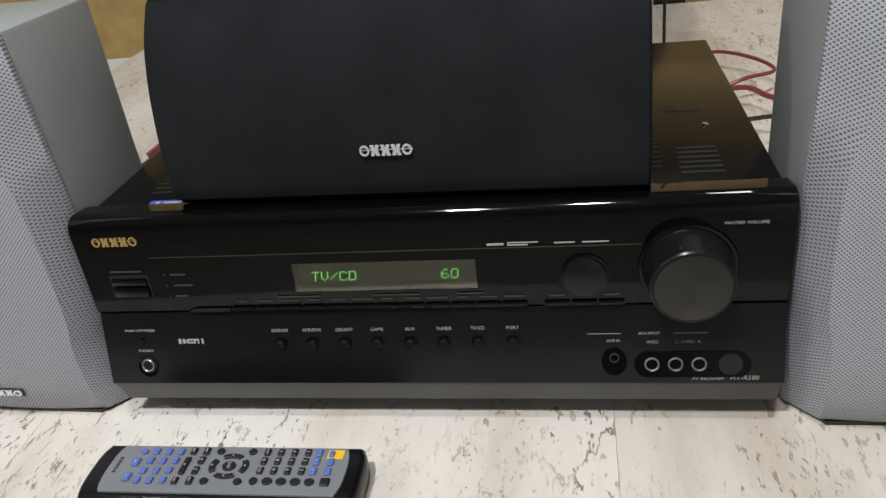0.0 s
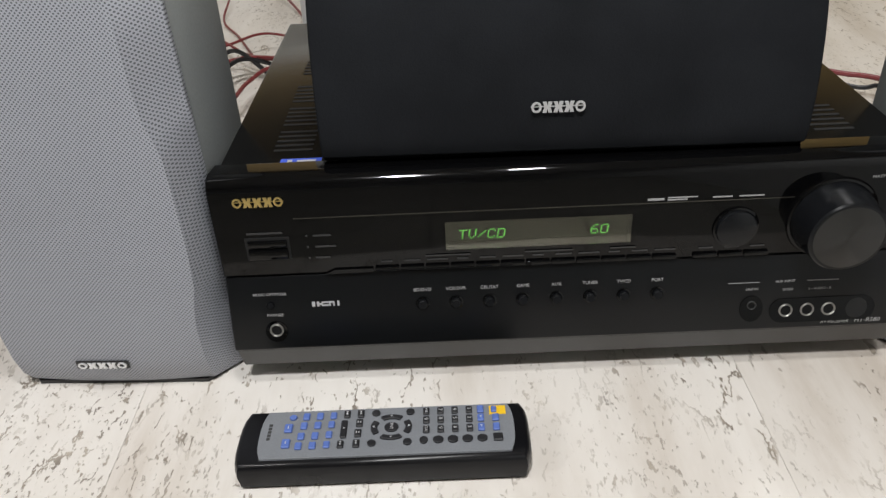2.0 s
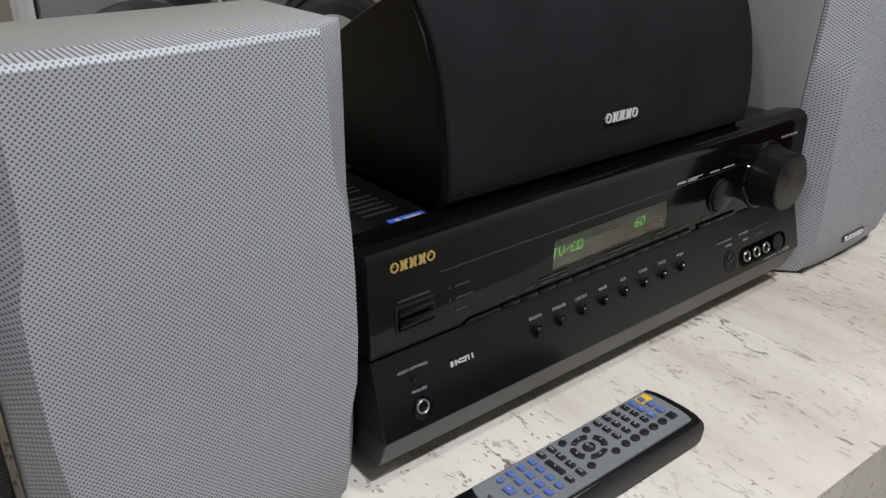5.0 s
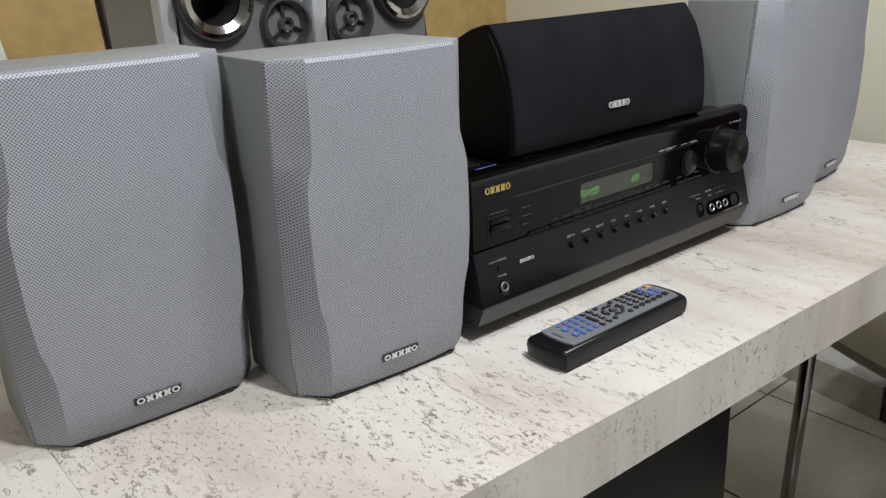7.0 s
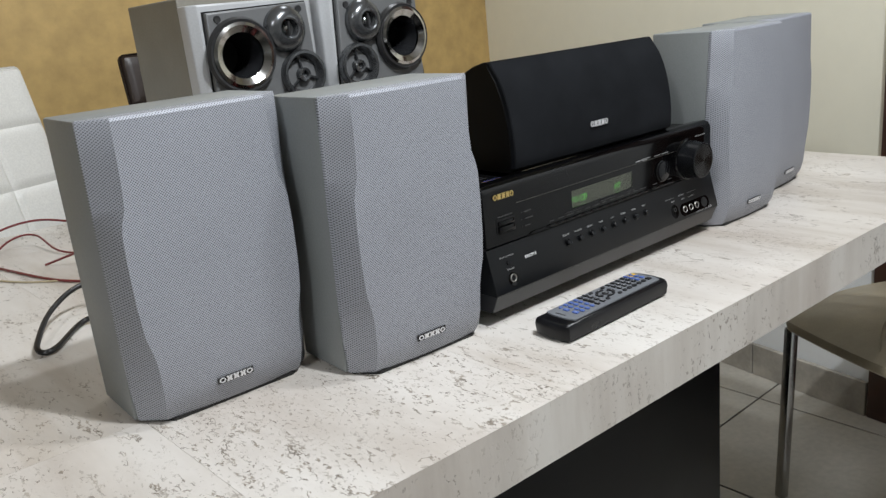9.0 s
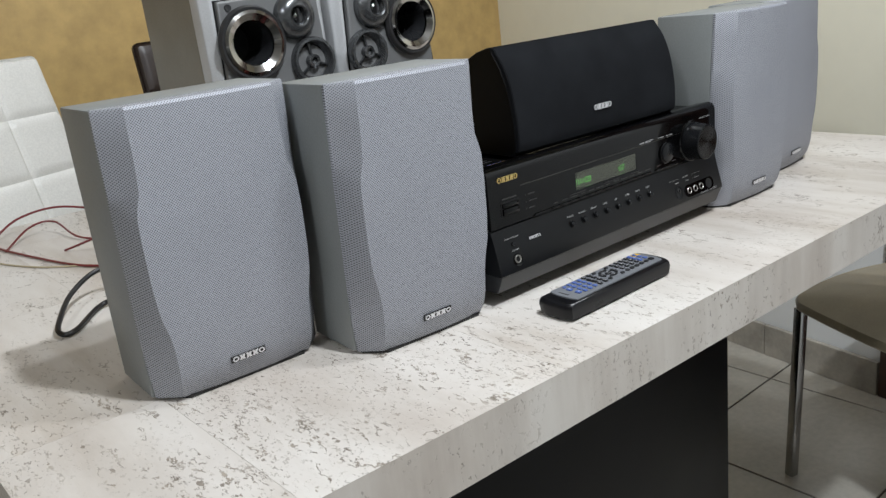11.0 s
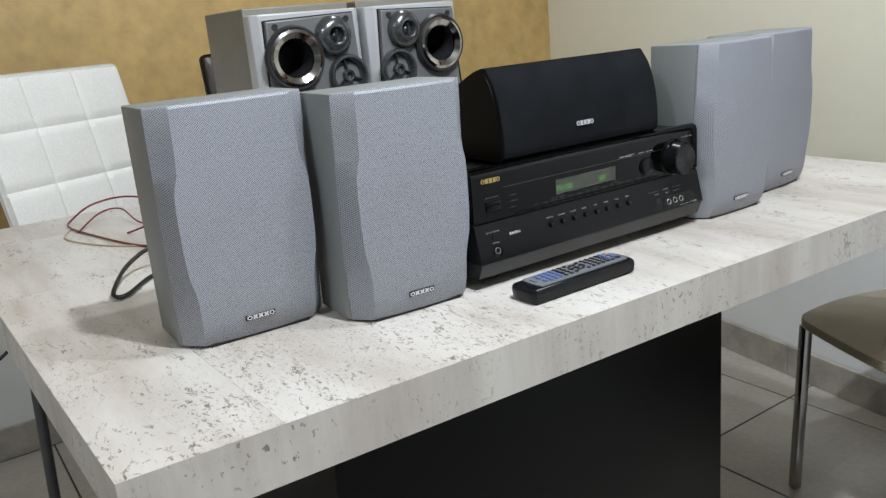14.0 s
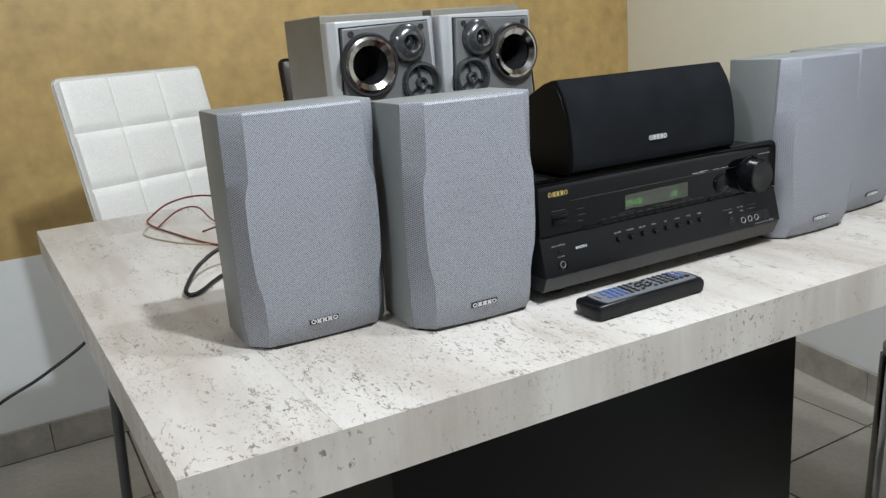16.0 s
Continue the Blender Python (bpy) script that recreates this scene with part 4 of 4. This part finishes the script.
    part("dust_cap", lathe([(0.0265, 0.0004), (0.024, 0.005), (0.016, 0.0095), (0.008, 0.0112), (0.0, 0.0118)], (wx, -0.010, 0.132), 0, 40), M["badge_black"], wf, "dark woofer cap")
    for x, z in ((-0.070, H - 0.023), (0.068, H - 0.018)):
        part("screw", lathe([(0, 0.0018), (0.003, 0.0018), (0.0052, 0.0022), (0.0056, 0.0)], (x if side > 0 else -x, -0.010, z), 0, 16), M["hifi_dark"], sp)
    return sp


hifi_speaker(pose(-0.1405, 0.556, TZ, 0, 0, -1.0), 1, "tall silver loudspeaker with chrome port, standing beside its twin")
hifi_speaker(pose(0.0875, 0.560, TZ, 0, 0, 2.0), -1, "tall silver loudspeaker mirrored, port on the outer side")


# ---- chairs ----
def quilted_panel(w, h, cols, rows, thick, puff):
    """An upholstered slab in the x, z plane, pressed in along stitched lines, seen from both sides."""
    bm = bmesh.new()
    n, m = cols * 14, rows * 12
    sheets = []
    for face in (-1, 1):
        grid = []
        for j in range(m + 1):
            row = []
            for i in range(n + 1):
                u, v = i / n, j / m
                dip = min(abs(math.sin(math.pi * u * cols)), abs(math.sin(math.pi * v * rows)))
                pad = puff * (dip ** 0.16)
                round_off = min(1.0, min(u, 1 - u) * w / 0.018, min(v, 1 - v) * h / 0.018)
                y = face * (thick / 2 * math.sqrt(max(0.0, 1 - (1 - round_off) ** 2)) + (pad - puff) * (1 if face < 0 else 0.3))
                x, z, r = (u - 0.5) * w, v * h, 0.014
                cx, cz = max(0.0, abs(x) - (w / 2 - r)), max(0.0, z - (h - r))
                if cx and cz:
                    k = max(cx, cz) / math.hypot(cx, cz)
                    x, z = math.copysign(w / 2 - r + cx * k, x), h - r + cz * k
                row.append(bm.verts.new((x, y, z)))
            grid.append(row)
        sheets.append(grid)
    for g in sheets:
        for a, b in zip(g, g[1:]):
            for i in range(n):
                bm.faces.new((a[i], a[i + 1], b[i + 1], b[i]))
    bmesh.ops.remove_doubles(bm, verts=bm.verts, dist=0.0005)
    return bm


def dining_chair(m, leather, label, group, w=0.42, h=0.70, cols=4, lean=9, foot=(0.115, 0.44)):
    """A high-backed upholstered chair on tubular legs; it faces -y."""
    ch = thing("dining_chair", label, "chair", m, group=group)
    back = part("backrest", quilted_panel(w, h, cols, 6, 0.034, 0.009), leather, ch, "quilted square-tufted backrest")
    back.matrix_basis = pose(0, *foot, -lean, 0, 0)
    part("seat", box(-w / 2 - 0.01, w / 2 + 0.01, -0.24, 0.15, 0.40, 0.475, 0.022, 4), leather, ch)
    for x, s in ((-w / 2 - 0.03, -0.03), (w / 2 + 0.03, 0.03)):
        part("leg", tube([(x, -0.2, 0.42), (x + s * 0.6, -0.205, 0.2), (x + s, -0.21, 0.0)], 0.0125, 12, 3), M["leg_grey"], ch)
        part("leg", tube([(x, 0.21, 0.47), (x + s * 0.6, 0.21, 0.2), (x + s, 0.21, 0.0)], 0.0125, 12, 3), M["leg_grey"], ch)
    return ch


dining_chair(pose(-0.362, 1.03, 0, 0, 0, 22), M["white_leather"], "white leatherette dining chair with a quilted back", "dining chairs", 0.385, 0.774, 3, 14, (0.100, 0.38))
dining_chair(pose(0.100, 1.04, 0, 0, 0, 0), M["dark_leather"], "dark brown leatherette dining chair behind the tall loudspeakers", "dining chairs")

# the tan chair at the table's end
def padded_seat(outline, z_low, z_edge, dome, rings=7):
    """A thin-edged cushion on a rounded outline, swelling towards its middle."""
    bm = bmesh.new()
    cx, cy = sum(p[0] for p in outline) / len(outline), sum(p[1] for p in outline) / len(outline)
    loops = []
    for shrink, z in ((0.90, z_low), (0.975, z_low), (1.0, z_low + 0.006), (1.0, z_edge - 0.008), (0.988, z_edge)):
        loops.append([bm.verts.new((cx + (x - cx) * shrink, cy + (y - cy) * shrink, z)) for x, y in outline])
    for k in range(1, rings):
        r = 1 - k / rings
        loops.append([bm.verts.new((cx + (x - cx) * 0.988 * r, cy + (y - cy) * 0.988 * r, z_edge + dome * (1 - r ** 2))) for x, y in outline])
    for p, q in zip(loops, loops[1:]):
        for k in range(len(p)):
            m = (k + 1) % len(p)
            bm.faces.new((p[k], p[m], q[m], q[k]))
    bm.faces.new(loops[0][::-1]), bm.faces.new(loops[-1])
    return bm


tan = thing("side_chair", "tan leatherette chair with piped seat on square metal legs", "chair", pose(0.800, 0.186, 0, 0, 0, -16), group="side chairs")
SEAT_W, SEAT_D = 0.41, 0.42
corners = [(0.0, 0.0), (SEAT_W, 0.0), (SEAT_W + 0.045, -SEAT_D), (-0.045, -SEAT_D)]
outline = []
for k in range(4):
    p, q = Vector(corners[k]), Vector(corners[(k + 1) % 4])
    n = Vector((-(q - p).y, (q - p).x)).normalized() * (0.042 if k == 0 else 0.012)
    for e in range(12):
        u = 0.05 + 0.9 * e / 11
        outline.append(p.lerp(q, u) + n * 4 * u * (1 - u))
part("seat", padded_seat([p[:] for p in outline], 0.424, 0.446, 0.026), M["tan_leather"], tan, "padded tan seat with a bowed edge")
seam = [(-0.012 + 0.40 * u, -0.245 + 0.10 * math.sin(math.pi * u), 0.4465 + 0.027 * (1 - (2 * u - 1) ** 2) ** 0.8) for u in [k / 14 for k in range(15)]]
part("piping", tube(seam, 0.0025, 6, 2), M["tan_leather"], tan)
for x, y, sx, sy in ((0.016, -0.012, -0.2, 1), (0.0, -0.39, -1, -1), (SEAT_W - 0.016, -0.012, 0.2, 1), (SEAT_W, -0.39, 1, -1)):
    bm = box(x - 0.0105, x + 0.0105, y - 0.0105, y + 0.0105, 0.0, 0.426, 0.002, 2)
    for v in bm.verts:
        k = 1 - v.co.z / 0.426
        v.co.x += sx * 0.016 * k
        v.co.y += sy * 0.014 * k
    part("leg", bm, M["steel_tube"], tan, "square polished metal leg")


# ---- cables ----
def cable(points, r, mat, label):
    return tagged(part("cable", tube(points, r, 8, 8), mat), label, "cable", group="loose cables")


Z = TZ
cable([(-0.43, 0.60, Z + 0.004), (-0.473, 0.675, Z + 0.003), (-0.506, 0.80, Z + 0.003), (-0.535, 0.955, Z + 0.004), (-0.52, 1.0, Z + 0.012), (-0.47, 1.03, Z + 0.03), (-0.40, 1.02, Z + 0.035), (-0.33, 0.93, Z + 0.02), (-0.27, 0.80, Z + 0.004)], 0.0021, M["cable_red"], "thin dark red speaker cable looped on the table")
cable([(-0.53, 0.90, Z + 0.003), (-0.47, 0.97, Z + 0.02), (-0.43, 0.96, Z + 0.022), (-0.42, 0.86, Z + 0.006), (-0.38, 0.78, Z + 0.003), (-0.33, 0.66, Z + 0.003)], 0.0018, M["cable_red"], "thin dark red speaker cable lying on stone")
cable([(-0.46, 0.66, Z + 0.002), (-0.52, 0.74, Z + 0.002), (-0.56, 0.86, Z + 0.002), (-0.535, 0.95, Z + 0.003)], 0.0015, M["cable_clear"], "pale clear speaker cable on the table")
cable([(-0.47, 0.36, Z + 0.03), (-0.51, 0.44, Z + 0.006), (-0.565, 0.375, Z + 0.005), (-0.582, 0.375, Z + 0.005), (-0.578, 0.40, Z + 0.010), (-0.54, 0.47, Z + 0.022), (-0.49, 0.50, Z + 0.035), (-0.45, 0.46, Z + 0.03), (-0.42, 0.38, Z + 0.006)], 0.0034, M["cable_black"], "black flex bent in a loop behind a loudspeaker")
Q = Z + 0.03
cable([(-0.46, 0.80, Z + 0.002), (-0.405, 0.717, Q), (-0.365, 0.661, Q), (-0.323, 0.609, Q), (-0.24, 0.52, Q + 0.02), (-0.15, 0.40, Q + 0.02), (-0.12, 0.318, Q + 0.03)], 0.0019, M["cable_red"], "thin red speaker cable running to the receiver")
cable([(-0.44, 0.57, Z + 0.002), (-0.40, 0.62, Q), (-0.365, 0.661, Q), (-0.318, 0.704, Q), (-0.24, 0.72, Z + 0.002)], 0.0019, M["cable_red"], "thin red speaker cable crossing another on the table")
cable([(-0.45, 0.50, Z + 0.003), (-0.40, 0.558, Q), (-0.364, 0.578, Q), (-0.344, 0.594, Q), (-0.314, 0.601, Q), (-0.24, 0.57, Q), (-0.18, 0.42, Q + 0.02), (-0.16, 0.318, Q + 0.03)], 0.0034, M["cable_red"], "thicker twisted red speaker cable")
cable([(-0.44, 0.46, Z + 0.003), (-0.39, 0.515, Q), (-0.355, 0.548, Q), (-0.325, 0.586, Q + 0.004), (-0.25, 0.60, Z + 0.003)], 0.0029, M["cable_black"], "black speaker cable under the red ones")
cable([(-0.43, 0.70, Z + 0.002), (-0.386, 0.659, Q), (-0.364, 0.621, Q + 0.002), (-0.335, 0.604, Q + 0.006), (-0.27, 0.55, Z + 0.002)], 0.0030, M["cable_black"], "dark grey speaker cable among red cables")
cable([(-0.40, 0.30, Z + 0.002), (-0.36, 0.38, Q - 0.01), (-0.321, 0.436, Q), (-0.31, 0.515, Q), (-0.28, 0.56, Q), (-0.2, 0.55, Z + 0.002)], 0.0025, M["cable_red"], "red speaker cable bent behind the receiver")
cable([(-0.27, 0.50, Z + 0.002), (-0.225, 0.42, Z + 0.09), (-0.200, 0.392, Z + 0.140), (-0.170, 0.380, Z + 0.156), (-0.127, 0.376, Z + 0.154), (-0.08, 0.40, Z + 0.10), (-0.06, 0.44, Z + 0.002)], 0.0023, M["cable_bright"], "bright red cable bent over the receiver's back edge")
cable([(-0.24, 0.48, Z + 0.002), (-0.20, 0.42, Z + 0.10), (-0.178, 0.390, Z + 0.146), (-0.150, 0.377, Z + 0.154), (-0.115, 0.380, Z + 0.150), (-0.09, 0.41, Z + 0.11), (-0.04, 0.45, Z + 0.002)], 0.0020, M["cable_bright"], "second bright red cable behind the receiver")
cable([(0.20, 0.72, Z + 0.002), (0.25, 0.72, Q - 0.01), (0.292, 0.698, Q), (0.33, 0.655, Q), (0.340, 0.604, Q), (0.296, 0.576, Q), (0.24, 0.58, Z + 0.002)], 0.0024, M["cable_red"], "dark red speaker cable curving beside the receiver")
cable([(0.22, 0.60, Z + 0.003), (0.291, 0.549, Q), (0.315, 0.514, Q), (0.345, 0.482, Q), (0.379, 0.454, Q), (0.413, 0.431, Q), (0.45, 0.36, Q), (0.47, 0.28, Z + 0.003)], 0.0032, M["cable_red"], "thick dark red speaker cable running to a loudspeaker")
cable([(0.24, 0.50, Z + 0.002), (0.32, 0.45, Q), (0.378, 0.410, Q), (0.404, 0.402, Q), (0.44, 0.33, Z + 0.003)], 0.0026, M["cable_black"], "black speaker cable beside the red ones")
cable([(0.205, 0.60, Z + 0.30), (0.207, 0.59, Z + 0.20), (0.206, 0.585, Z + 0.10), (0.21, 0.60, Z + 0.03), (0.225, 0.66, Z + 0.002), (0.24, 0.70, Z + 0.002)], 0.002, M["cable_black"], "thin black cable hanging beside a tall loudspeaker")
cable([(-0.60, 1.0, 0.70), (-0.68, 1.0, 0.60), (-0.79, 1.0, 0.535), (-0.873, 1.0, 0.50), (-0.98, 1.05, 0.42), (-1.1, 1.3, 0.2), (-1.15, 1.7, 0.05)], 0.0035, M["cable_black"], "black flex hanging from under the table")

# ---- floor tiles ----
TILE = 0.45
k = 0
for i in range(-12, 3):
    for j in range(-15, 4):
        x0, y0 = 0.764 + i * TILE, 0.455 + j * TILE
        x1, y1 = x0 + TILE, y0 + TILE
        x0, x1, y0, y1 = max(x0, WX0), min(x1, 1.95), max(y0, WY0), min(y1, WY1)
        if x1 - x0 < 0.02 or y1 - y0 < 0.02:
            continue
        part("floor_tile", box(x0 + 0.0025, x1 - 0.0025, y0 + 0.0025, y1 - 0.0025, -0.004, 0.0, 0.0012, 1), M["floor_tile"], floor)
